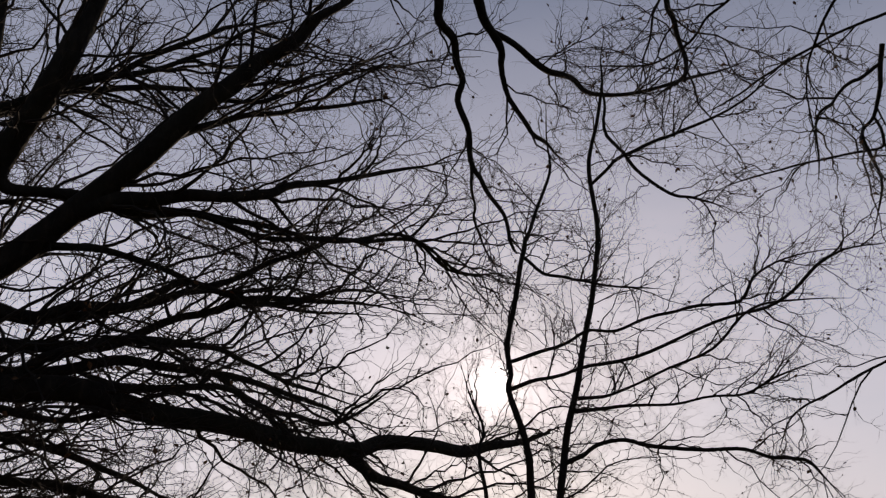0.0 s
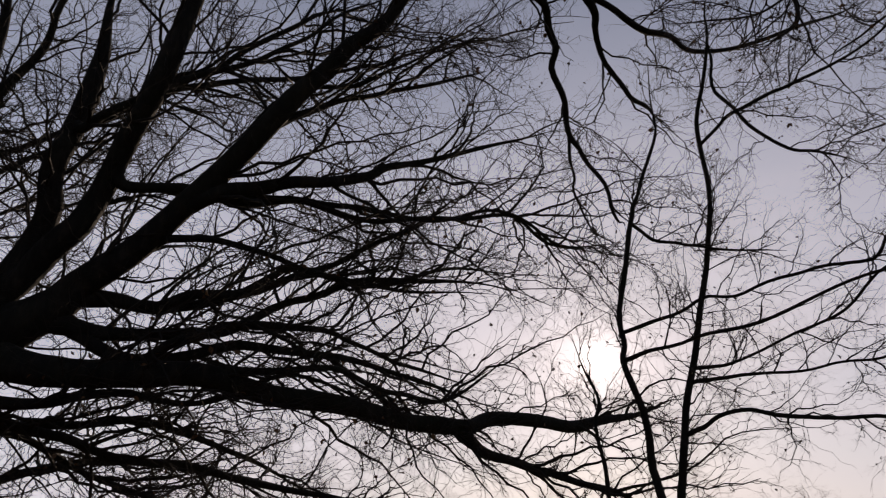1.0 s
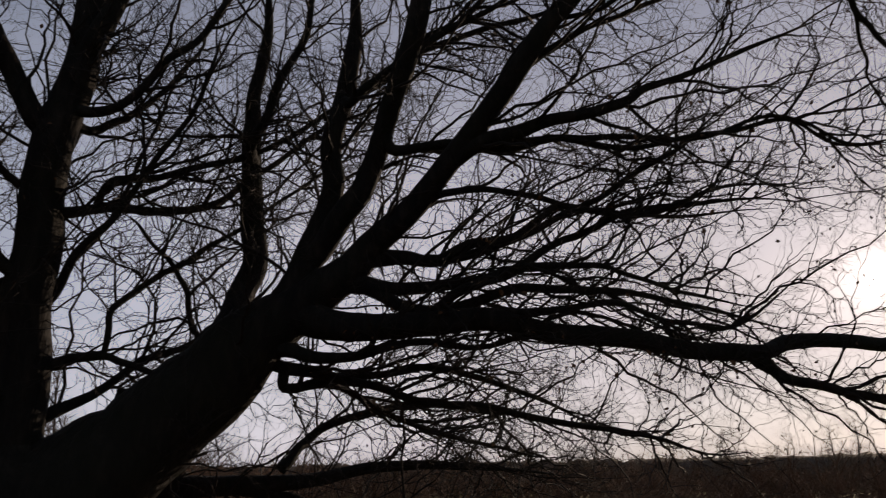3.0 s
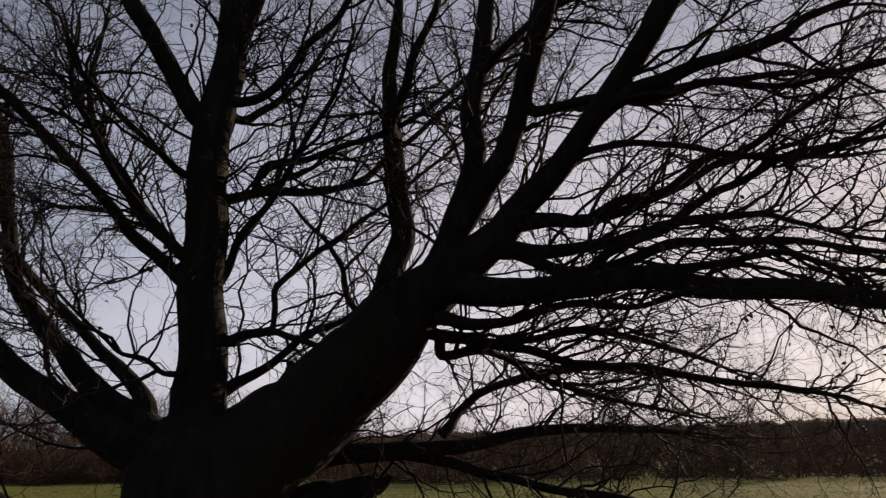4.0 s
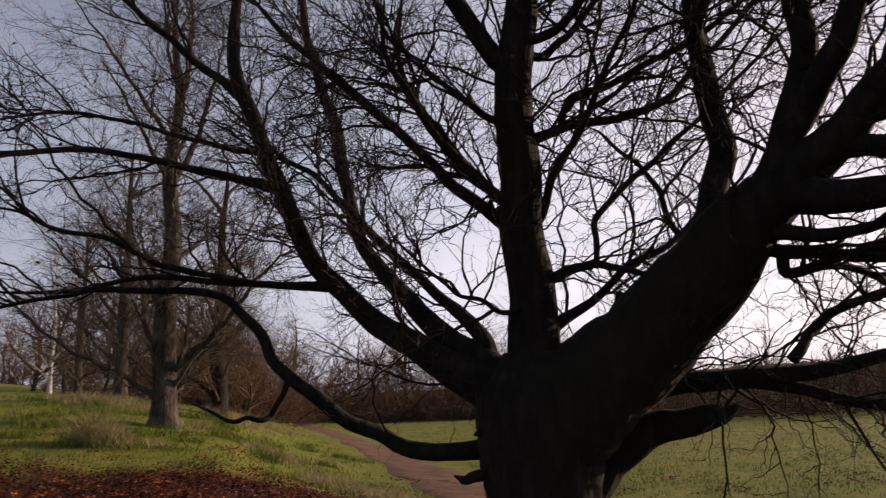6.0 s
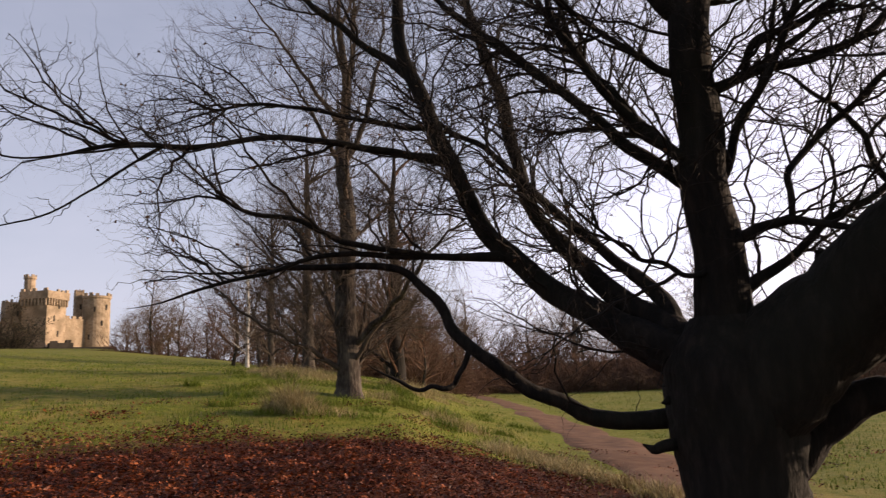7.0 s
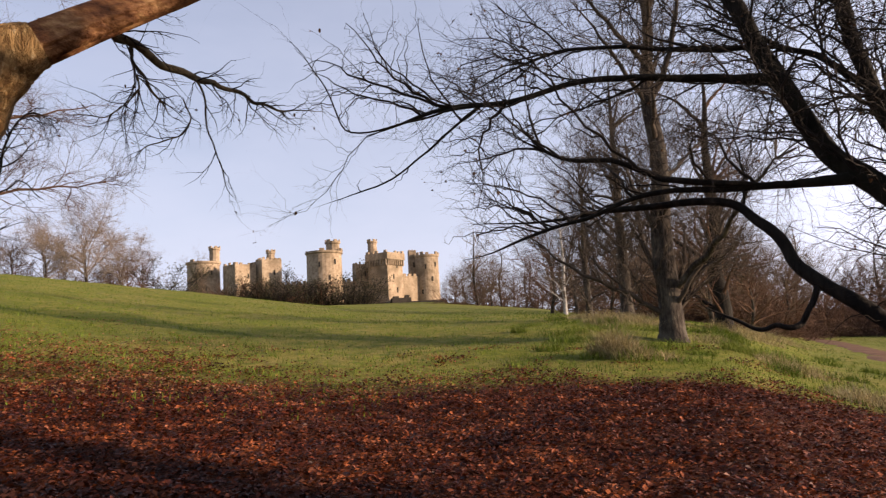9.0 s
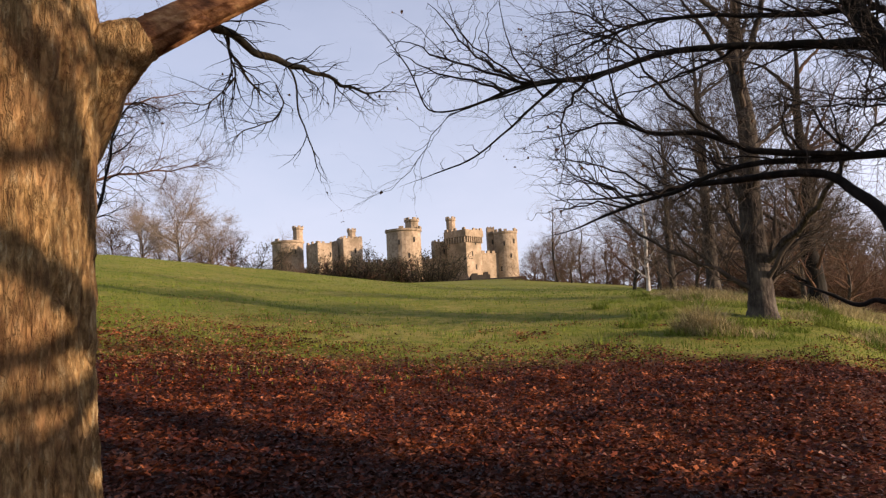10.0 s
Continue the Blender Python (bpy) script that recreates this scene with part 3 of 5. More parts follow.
MAIN_TREE_limbs["left3"] = [(-4.97, 3.02, 1.80, 0.073), (-5.26, 2.81, 2.12, 0.057), (-5.57, 2.59, 2.46, 0.048), (-5.87, 2.28, 2.83, 0.043), (-6.17, 2.04, 3.32, 0.031), (-6.49, 1.75, 3.66, 0.025), (-6.91, 1.16, 4.35, 0.019)]
MAIN_TREE_limbs["stemb1"] = [(-4.82, 2.91, 2.74, 0.055), (-5.03, 2.62, 3.07, 0.045), (-5.28, 2.33, 3.48, 0.038), (-5.58, 1.99, 3.95, 0.034), (-5.85, 1.59, 4.41, 0.028), (-6.07, 1.19, 5.03, 0.020)]
MAIN_TREE_limbs["stemb2"] = [(-4.80, 2.86, 2.91, 0.044), (-4.81, 2.50, 3.19, 0.034), (-4.85, 2.21, 3.49, 0.026), (-4.87, 1.99, 3.92, 0.020), (-4.85, 1.93, 4.40, 0.015)]
MAIN_TREE_limbs["stemb3"] = [(-4.73, 2.83, 2.95, 0.032), (-5.08, 2.71, 3.22, 0.028), (-5.35, 2.57, 3.64, 0.022), (-5.64, 2.41, 4.22, 0.017), (-5.87, 2.30, 4.78, 0.013)]
MAIN_TREE_limbs["stemc1"] = [(-4.67, 3.04, 1.96, 0.044), (-4.52, 3.36, 2.19, 0.032), (-4.41, 3.71, 2.50, 0.027), (-4.31, 4.04, 2.69, 0.022), (-4.17, 4.58, 3.10, 0.014)]
MAIN_TREE_limbs["stemc2"] = [(-4.51, 2.92, 3.33, 0.040), (-4.44, 3.44, 3.46, 0.032), (-4.28, 3.95, 3.69, 0.029), (-4.11, 4.33, 4.05, 0.024), (-3.87, 4.75, 4.59, 0.020), (-3.59, 5.23, 4.96, 0.013)]
MAIN_TREE_limbs["stemc3"] = [(-4.66, 3.00, 2.79, 0.034), (-4.33, 3.07, 3.18, 0.026), (-4.00, 3.17, 3.65, 0.020), (-3.72, 3.26, 4.15, 0.016), (-3.61, 3.28, 4.63, 0.013)]
MAIN_TREE_limbs["stemc4"] = [(-4.61, 3.03, 2.38, 0.044), (-4.39, 3.15, 2.40, 0.029), (-4.14, 3.29, 2.34, 0.023), (-3.94, 3.46, 2.23, 0.017)]
MAIN_TREE_limbs["t1"] = [(-3.70, 3.74, 3.94, 0.047), (-3.48, 3.71, 4.28, 0.038), (-3.24, 3.70, 4.73, 0.030), (-3.08, 3.67, 5.25, 0.022), (-3.05, 3.68, 5.87, 0.012)]
MAIN_TREE_limbs["t2"] = [(-4.15, 2.89, 3.94, 0.037), (-3.90, 3.07, 4.31, 0.031), (-3.63, 3.29, 4.78, 0.026), (-3.43, 3.48, 5.30, 0.018)]
MAIN_TREE_limbs["t3"] = [(-4.26, 3.04, 3.52, 0.033), (-4.09, 3.47, 3.71, 0.030), (-3.80, 3.91, 3.99, 0.027), (-3.33, 4.28, 4.46, 0.023), (-2.83, 4.69, 4.94, 0.014)]
MAIN_TREE_limbs["t4"] = [(-4.27, 3.26, 2.74, 0.028), (-4.14, 3.59, 3.08, 0.025), (-3.97, 3.92, 3.40, 0.022), (-3.68, 4.36, 3.89, 0.016), (-3.29, 4.82, 4.31, 0.010)]
MAIN_TREE_limbs["t5"] = [(-2.76, 3.69, 4.07, 0.035), (-2.50, 3.81, 4.34, 0.028), (-2.06, 4.12, 4.61, 0.023), (-1.54, 4.48, 4.90, 0.017), (-0.96, 4.77, 5.20, 0.011)]
MAIN_TREE_limbs["t6"] = [(-2.29, 3.66, 4.33, 0.030), (-1.99, 3.78, 4.55, 0.023), (-1.57, 3.94, 4.91, 0.018), (-1.22, 4.15, 5.25, 0.011)]
MAIN_TREE_limbs["t7"] = [(-1.68, 3.79, 4.02, 0.029), (-1.29, 3.98, 4.29, 0.022), (-0.84, 4.19, 4.48, 0.017), (-0.34, 4.49, 4.82, 0.010)]
MAIN_TREE_limbs["low3"] = [(-3.41, 3.96, 2.23, 0.035), (-3.10, 4.43, 2.35, 0.028), (-2.77, 4.96, 2.44, 0.026), (-2.39, 5.59, 2.29, 0.021), (-1.96, 6.29, 2.06, 0.012)]
MAIN_TREE_limbs["low4"] = [(-3.56, 3.97, 2.24, 0.028), (-3.37, 4.50, 2.26, 0.025), (-3.14, 5.15, 2.07, 0.022), (-2.77, 5.80, 1.92, 0.017), (-2.39, 6.38, 1.85, 0.010)]
MAIN_TREE_limbs["bough1"] = [(-5.03, 2.84, 1.21, 0.073), (-5.22, 2.35, 1.23, 0.059), (-5.39, 2.02, 1.37, 0.052), (-5.52, 1.70, 1.60, 0.048), (-5.70, 1.44, 1.85, 0.042), (-5.81, 1.34, 2.14, 0.037), (-5.95, 1.10, 2.34, 0.029), (-6.23, 0.56, 2.41, 0.024), (-6.58, -0.04, 2.40, 0.018), (-6.94, -0.75, 2.49, 0.010)]
MAIN_TREE_limbs["bough2"] = [(-5.63, 1.51, 1.73, 0.022), (-5.60, 1.47, 1.60, 0.020), (-5.62, 1.40, 1.51, 0.020), (-5.66, 1.26, 1.48, 0.016), (-5.72, 1.03, 1.53, 0.012), (-5.86, 0.86, 1.68, 0.006)]
MAIN_TREE_limbs["bough3"] = [(-6.04, 2.09, 2.45, 0.040), (-6.01, 1.56, 2.45, 0.030), (-5.96, 0.94, 2.45, 0.023), (-5.96, 0.33, 2.37, 0.016), (-6.00, -0.22, 2.21, 0.012), (-6.08, -0.75, 2.10, 0.006)]
MAIN_TREE_limbs["bough4"] = [(-6.34, 1.89, 3.31, 0.043), (-6.28, 1.29, 3.36, 0.035), (-6.18, 0.73, 3.37, 0.027), (-6.13, 0.22, 3.38, 0.022), (-6.06, -0.40, 3.26, 0.020), (-6.11, -1.02, 3.23, 0.015), (-6.26, -1.48, 3.13, 0.009)]
MAIN_TREE_limbs["bough5"] = [(-6.61, 1.79, 3.60, 0.030), (-6.69, 1.30, 3.74, 0.023), (-6.76, 0.63, 3.87, 0.018), (-6.90, -0.01, 3.92, 0.013), (-7.06, -0.80, 3.66, 0.008)]
MAIN_TREE_limbs["bough6"] = [(-6.78, 1.59, 4.17, 0.042), (-6.83, 1.14, 4.53, 0.035), (-6.85, 0.64, 4.86, 0.027), (-6.99, 0.16, 5.31, 0.017)]
MAIN_TREE_limbs["bough7"] = [(-6.01, -0.57, 3.23, 0.015), (-5.99, -1.04, 3.17, 0.013), (-5.91, -1.52, 3.11, 0.011), (-5.75, -1.67, 3.45, 0.009), (-5.59, -1.85, 3.71, 0.004)]
MAIN_TREE_limbs["bough8"] = [(-6.02, -0.59, 3.21, 0.022), (-6.05, -0.83, 3.04, 0.017), (-6.06, -1.05, 2.89, 0.013), (-6.05, -1.35, 2.72, 0.011), (-5.96, -1.86, 2.54, 0.004)]
MAIN_TREE_limbs["bough9"] = [(-5.75, 1.44, 2.40, 0.029), (-5.90, 0.76, 2.54, 0.025), (-5.92, 0.47, 2.67, 0.021), (-5.94, -0.03, 2.79, 0.015), (-5.99, -0.34, 3.00, 0.006)]
MAIN_TREE_limbs["stub1"] = [(-4.93, 2.80, 1.09, 0.052), (-4.86, 2.54, 1.07, 0.038), (-4.87, 2.34, 1.07, 0.022)]
MAIN_TREE_limbs["stub3"] = [(-4.2, 3.42, 1.95, 0.075), (-4.23, 3.37, 2.1, 0.06), (-4.25, 3.33, 2.17, 0.05)]
MAIN_TREE_limbs["stub2"] = [(-4.87, 2.74, 1.35, 0.035), (-4.87, 2.55, 1.35, 0.023)]
MAIN_TREE_limbs["d1"] = [(-4.51, 3.03, 3.94, 0.032), (-4.43, 3.23, 4.13, 0.027), (-4.36, 3.41, 4.35, 0.022), (-4.25, 3.62, 4.77, 0.016), (-4.22, 3.74, 5.16, 0.011)]
MAIN_TREE_limbs["d2"] = [(-4.50, 3.13, 3.03, 0.022), (-4.46, 3.26, 3.38, 0.018), (-4.42, 3.38, 3.85, 0.015), (-4.36, 3.52, 4.44, 0.011), (-4.29, 3.67, 5.06, 0.008)]
MAIN_TREE_limbs["d3"] = [(-4.10, 3.79, 2.62, 0.024), (-4.13, 3.64, 2.92, 0.020), (-4.13, 3.51, 3.07, 0.016), (-4.19, 3.32, 3.23, 0.012), (-4.24, 3.13, 3.36, 0.008)]
MAIN_TREE_limbs["d4"] = [(-4.66, 2.73, 2.88, 0.034), (-4.86, 2.53, 3.22, 0.030), (-5.05, 2.31, 3.65, 0.025), (-5.16, 2.22, 4.02, 0.021), (-5.20, 2.27, 4.47, 0.016), (-5.24, 2.33, 5.10, 0.012)]
MAIN_TREE_limbs["d5"] = [(-4.65, 2.75, 3.33, 0.026), (-4.68, 2.51, 3.58, 0.022), (-4.77, 2.16, 3.85, 0.018), (-4.78, 1.91, 4.07, 0.013), (-4.73, 1.75, 4.41, 0.009)]
MAIN_TREE_limbs["d6"] = [(-2.48, 4.56, 3.95, 0.030), (-2.55, 4.31, 3.92, 0.020), (-2.63, 4.05, 3.81, 0.010)]
MAIN_TREE_limbs["d7"] = [(-4.66, 2.73, 2.13, 0.020), (-4.70, 2.54, 2.20, 0.017), (-4.74, 2.31, 2.28, 0.014), (-4.79, 2.05, 2.50, 0.010), (-4.80, 1.86, 2.70, 0.007)]
MAIN_TREE_limbs["rA"] = [(-2.45, 3.90, 2.93, 0.044), (-2.16, 4.06, 2.98, 0.037), (-1.87, 4.25, 3.16, 0.030), (-1.63, 4.40, 3.33, 0.025), (-1.21, 4.76, 3.32, 0.022), (-0.76, 5.09, 3.53, 0.017), (-0.11, 5.63, 3.66, 0.009)]
MAIN_TREE_limbs["rB"] = [(-2.35, 3.90, 2.75, 0.043), (-2.01, 4.07, 2.83, 0.036), (-1.59, 4.43, 2.96, 0.026), (-1.31, 4.75, 2.91, 0.019), (-0.97, 5.17, 2.82, 0.016), (-0.62, 5.64, 2.80, 0.011)]
MAIN_TREE_limbs["rC"] = [(-2.44, 3.83, 3.17, 0.029), (-2.14, 3.92, 3.35, 0.026), (-1.82, 4.20, 3.36, 0.022), (-1.43, 4.58, 3.32, 0.021), (-1.06, 4.99, 3.36, 0.016), (-0.38, 5.57, 3.50, 0.009)]
MAIN_TREE_limbs["rD"] = [(-2.24, 4.02, 2.55, 0.036), (-1.75, 4.24, 2.63, 0.027), (-1.35, 4.58, 2.68, 0.022), (-1.07, 4.99, 2.59, 0.020), (-0.74, 5.35, 2.64, 0.017), (-0.28, 5.72, 3.04, 0.011)]
MAIN_TREE_limbs["rE"] = [(-2.48, 3.80, 3.69, 0.042), (-2.04, 3.94, 3.67, 0.034), (-1.60, 4.14, 3.68, 0.026), (-1.19, 4.50, 3.69, 0.021), (-0.67, 4.87, 3.84, 0.019), (-0.28, 5.17, 3.98, 0.017), (0.07, 5.56, 3.86, 0.014), (0.51, 5.83, 3.94, 0.007)]
MAIN_TREE_limbs["rF"] = [(-1.90, 3.72, 3.76, 0.029), (-1.55, 3.75, 4.17, 0.018), (-1.11, 3.96, 4.44, 0.015), (-0.65, 4.26, 4.85, 0.010), (-0.10, 4.43, 5.34, 0.007)]
MAIN_TREE_limbs["rG"] = [(-2.37, 3.52, 4.25, 0.030), (-2.11, 3.65, 4.30, 0.025), (-1.72, 3.80, 4.54, 0.019), (-1.33, 3.92, 4.91, 0.014), (-0.91, 4.20, 5.35, 0.009)]


def build_main_tree():
    rng = np.random.default_rng(11)
    thing = tagged(new("broad_tree"), "dark bare many-limbed hornbeam tree beside the path", "tree")
    thing.location = (0, 0, 0)
    lines = limb_lines(MAIN_TREE_limbs, rng, 0.013)
    for k in ("left1", "left2", "left3"):
        lines[k][10:, 3] *= 0.86
    for k in ("bough7", "bough8"):
        lines[k][4:, 3] *= 0.6
    for k in lines:
        if k[0] in "rt" and k not in ("right", "r1", "r2", "r3"):
            lines[k][3:, 3] *= 0.88
    foot = MAIN_TREE_limbs["stem"][0]
    fx, fy = foot[0] - 0.01, foot[1] + 0.02
    trunk = smooth_line([(fx - 0.05, fy, gz(fx, fy) - 0.25, 0.62), (fx - 0.03, fy, 0.12, 0.47), (fx, fy, 0.4, 0.385), (fx, fy, 0.85, 0.37), (fx, fy, 1.2, 0.41), (fx, fy, 1.55, 0.4), (fx, fy, 1.85, 0.22)], 40)
    part_mesh("trunk", tube_mesh("trunk", [(trunk[None], 40)], BARK_SHADED, 0.045), thing)
    add_limbs(thing, lines, BARK_SHADED)
    uprights = ("r1", "r2", "r3", "right")
    right = [lines[k] for k in lines if (k[0] == "r" or k.startswith("long")) and k not in uprights]
    sparse = ("bough1", "bough2", "bough7", "bough8", "stub1", "stub2", "low0")
    left = [lines[k] for k in lines if k.startswith(("left", "bough", "stemb")) and k not in sparse]
    low = [lines[k] for k in ("bough1", "bough7", "bough8", "low0")]
    mid = [lines[k] for k in lines if k in uprights or k[0] in "td" or (k.startswith(("stem", "low")) and not k.startswith("stemb") and k not in sparse)]
    lowright = [lines[k] for k in ("low1", "low2", "low3", "low4", "r10", "r11", "longb")]
    twig_sets = []
    def clear(shoots):
        """None hang into the open view under the outer boughs."""
        return shoots[(shoots[:, :, 2].min(1) > 2.15) | (shoots[:, :, 1].min(1) > 1.3)]

    # branchlets, their side shoots, spurs, and short shoots straight from the limbs
    for group, lean, dens, outward, grow, lo in ((right, (0.2, 0.14, 0.1), 0.93, 0.9, -0.3, 0.14), (left, (-0.12, -0.22, 0.12), 1.26, 0.85, -0.4, 0.12), (mid, (0.06, 0.05, 0.08), 1.08, 0.85, -0.4, 0.08), (lowright, (0.12, 0.12, 0.05), 0.75, 0.8, -0.3, 0.15), (low, (-0.1, 0, 0.6), 0.22, 1.0, -0.55, 0.12)):
        big = clear(sprout(group, 6.4 * dens, lo, 48, 1.4, 0.0125, 12, 0.17, rng, lift=0.24 if group is left else 0.1, lean=lean, zig=0.16, outward=outward, grow=grow))
        small = clear(sprout(big, 8.5 * dens, 0.08, 52, 0.6, 0.0062, 8, 0.2, rng, lift=0.05, lean=tuple(0.4 * c for c in lean), zig=0.3, outward=0.8, grow=-0.3))
        fine = clear(sprout(small, 8.0 * dens, 0.1, 58, 0.2, 0.0036, 5, 0.26, rng, lift=0.08, zig=0.35, outward=0.8, grow=-0.3))
        direct = clear(sprout(group, 5.0, 0.1, 60, 0.4, 0.0046, 7, 0.24, rng, lift=0.15, zig=0.3))
        twig_sets += [(big, 5), (small, 3), (fine, 3), (direct, 3)]
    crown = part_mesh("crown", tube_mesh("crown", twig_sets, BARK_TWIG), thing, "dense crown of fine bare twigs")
    tagged(crown, kind="stuff")
    ends = np.concatenate([tips(twig_sets[2][0], 900, rng), tips(twig_sets[6][0], 600, rng)])
    buds = part_mesh("hanging_leaf", leaf_mesh("hanging_leaf", ends, 0.022, DEAD_LEAF, rng, lie=0.0), thing, "few withered leaves left on the twigs")
    tagged(buds, kind="stuff")


build_main_tree()

# ---- the slender trees before the sun ----
SUN_TREE_limbs = {}
SUN_TREE_limbs["stemA"] = [(0.41, 3.35, 1.74, 0.026), (0.38, 3.34, 1.97, 0.023), (0.30, 3.28, 2.35, 0.019), (0.30, 3.28, 2.56, 0.017), (0.37, 3.18, 2.96, 0.016), (0.43, 3.16, 3.13, 0.012), (0.52, 3.12, 3.41, 0.010), (0.49, 3.03, 3.74, 0.007)]
SUN_TREE_limbs["stemB"] = [(0.50, 3.50, 1.75, 0.027), (0.55, 3.47, 1.98, 0.023), (0.63, 3.46, 2.31, 0.021), (0.71, 3.37, 2.78, 0.017), (0.75, 3.26, 3.17, 0.015), (0.74, 3.12, 3.54, 0.013), (0.77, 3.01, 3.86, 0.009), (0.80, 2.96, 4.10, 0.006)]
SUN_TREE_limbs["s1"] = [(0.58, 3.46, 2.08, 0.013), (0.69, 3.37, 2.13, 0.012), (0.89, 3.27, 2.14, 0.012), (1.16, 3.14, 2.09, 0.010), (1.35, 3.07, 2.04, 0.010), (1.46, 3.02, 2.02, 0.009), (1.51, 2.95, 1.88, 0.006)]
SUN_TREE_limbs["s2"] = [(0.30, 3.28, 2.37, 0.012), (0.52, 3.13, 2.41, 0.010), (0.77, 3.02, 2.43, 0.010), (1.08, 2.84, 2.52, 0.008), (1.29, 2.67, 2.58, 0.008), (1.43, 2.55, 2.69, 0.008), (1.60, 2.44, 2.71, 0.006)]
SUN_TREE_limbs["s3"] = [(0.30, 3.30, 2.51, 0.012), (0.54, 3.19, 2.57, 0.010), (0.73, 3.09, 2.60, 0.009), (0.99, 2.95, 2.63, 0.009), (1.18, 2.82, 2.62, 0.009), (1.27, 2.68, 2.72, 0.006), (1.52, 2.54, 2.73, 0.005)]
SUN_TREE_limbs["s4"] = [(0.65, 3.45, 2.33, 0.011), (0.86, 3.34, 2.39, 0.008), (1.16, 3.16, 2.52, 0.008), (1.34, 2.98, 2.65, 0.007), (1.62, 2.78, 2.63, 0.004)]
SUN_TREE_limbs["s5"] = [(0.66, 3.46, 2.27, 0.011), (1.00, 3.31, 2.32, 0.008), (1.30, 3.15, 2.34, 0.007), (1.56, 2.95, 2.41, 0.004)]
SUN_TREE_limbs["s6"] = [(0.22, 3.32, 1.55, 0.016), (0.17, 3.31, 1.92, 0.013), (0.15, 3.28, 2.13, 0.010), (0.17, 3.31, 2.25, 0.008), (0.09, 3.31, 2.51, 0.005)]
SUN_TREE_limbs["s7"] = [(0.74, 3.15, 3.37, 0.011), (0.87, 3.02, 3.44, 0.011), (1.09, 2.92, 3.49, 0.010), (1.31, 2.79, 3.54, 0.007), (1.53, 2.64, 3.68, 0.004)]
SUN_TREE_limbs["s8"] = [(0.75, 3.01, 3.78, 0.010), (0.82, 3.04, 3.52, 0.011), (0.98, 3.02, 3.26, 0.010), (1.14, 2.96, 3.16, 0.008), (1.27, 2.94, 3.09, 0.004)]
SUN_TREE_limbs["s9"] = [(0.40, 3.18, 2.96, 0.009), (0.57, 3.24, 2.90, 0.009), (0.74, 3.27, 2.88, 0.008), (1.05, 3.25, 2.85, 0.004)]
OVERHEAD_TREE_limbs = {}
OVERHEAD_TREE_limbs["o1"] = [(-0.08, 3.26, 4.85, 0.042), (0.00, 3.47, 4.62, 0.035), (0.07, 3.72, 4.48, 0.029), (0.14, 3.96, 4.31, 0.026), (0.19, 4.22, 4.09, 0.022), (0.33, 4.41, 3.94, 0.019), (0.47, 4.62, 3.70, 0.016), (0.54, 4.65, 3.61, 0.012)]
OVERHEAD_TREE_limbs["o2"] = [(0.05, 3.26, 4.85, 0.046), (0.23, 3.54, 4.68, 0.039), (0.37, 3.72, 4.61, 0.031), (0.40, 3.95, 4.48, 0.024), (0.55, 4.15, 4.33, 0.023), (0.71, 4.29, 4.27, 0.017), (0.84, 4.42, 4.21, 0.012)]
OVERHEAD_TREE_limbs["o3"] = [(0.30, 3.58, 4.63, 0.034), (0.60, 3.84, 4.59, 0.028), (0.88, 4.05, 4.57, 0.023), (1.22, 4.18, 4.62, 0.018), (1.69, 4.18, 4.74, 0.015), (2.20, 4.20, 4.95, 0.009)]
OVERHEAD_TREE_limbs["o4"] = [(0.19, 4.22, 4.09, 0.013), (0.21, 4.45, 3.88, 0.011), (0.29, 4.65, 3.67, 0.010), (0.42, 4.80, 3.57, 0.008)]
OVERHEAD_TREE_limbs["o5"] = [(0.97, 2.64, 4.99, 0.027), (1.20, 3.04, 4.55, 0.022), (1.26, 3.18, 4.36, 0.018), (1.36, 3.41, 4.20, 0.014), (1.36, 3.43, 4.18, 0.007)]
OVERHEAD_TREE_limbs["o6"] = [(2.38, 3.22, 4.25, 0.018), (2.45, 3.47, 4.05, 0.015), (2.45, 3.65, 3.98, 0.013), (2.59, 3.85, 3.72, 0.010), (2.65, 4.17, 3.53, 0.006)]
OVERHEAD_TREE_limbs["o7"] = [(2.41, 3.27, 4.15, 0.016), (2.28, 3.50, 4.15, 0.013), (2.24, 3.71, 4.10, 0.011), (2.30, 3.97, 3.83, 0.006)]
OVERHEAD_TREE_limbs["o8"] = [(2.57, 3.05, 4.44, 0.013), (2.42, 3.18, 4.43, 0.011), (2.27, 3.40, 4.48, 0.010), (2.06, 3.69, 4.46, 0.010), (1.87, 3.94, 4.43, 0.008), (1.68, 4.27, 4.45, 0.004)]
OVERHEAD_TREE_limbs["o9"] = [(2.65, 3.45, 3.85, 0.013), (2.49, 3.57, 3.84, 0.011), (2.28, 3.82, 3.89, 0.010), (2.02, 4.16, 3.97, 0.008), (1.80, 4.49, 4.00, 0.004)]
OVERHEAD_TREE_limbs["o10"] = [(2.18, 2.95, 4.54, 0.013), (2.10, 3.28, 4.41, 0.011), (2.10, 3.56, 4.23, 0.007), (2.23, 3.78, 3.99, 0.006)]
OVERHEAD_TREE_limbs["o11"] = [(1.74, 3.17, 4.76, 0.013), (1.60, 3.47, 4.66, 0.011), (1.46, 3.72, 4.61, 0.010), (1.25, 3.99, 4.69, 0.008), (0.85, 4.19, 4.89, 0.006)]
OVERHEAD_TREE_limbs["o12"] = [(2.85, 4.16, 2.88, 0.014), (2.64, 4.32, 2.79, 0.010), (2.45, 4.58, 2.68, 0.010), (2.25, 4.82, 2.55, 0.008), (2.20, 4.99, 2.33, 0.004)]


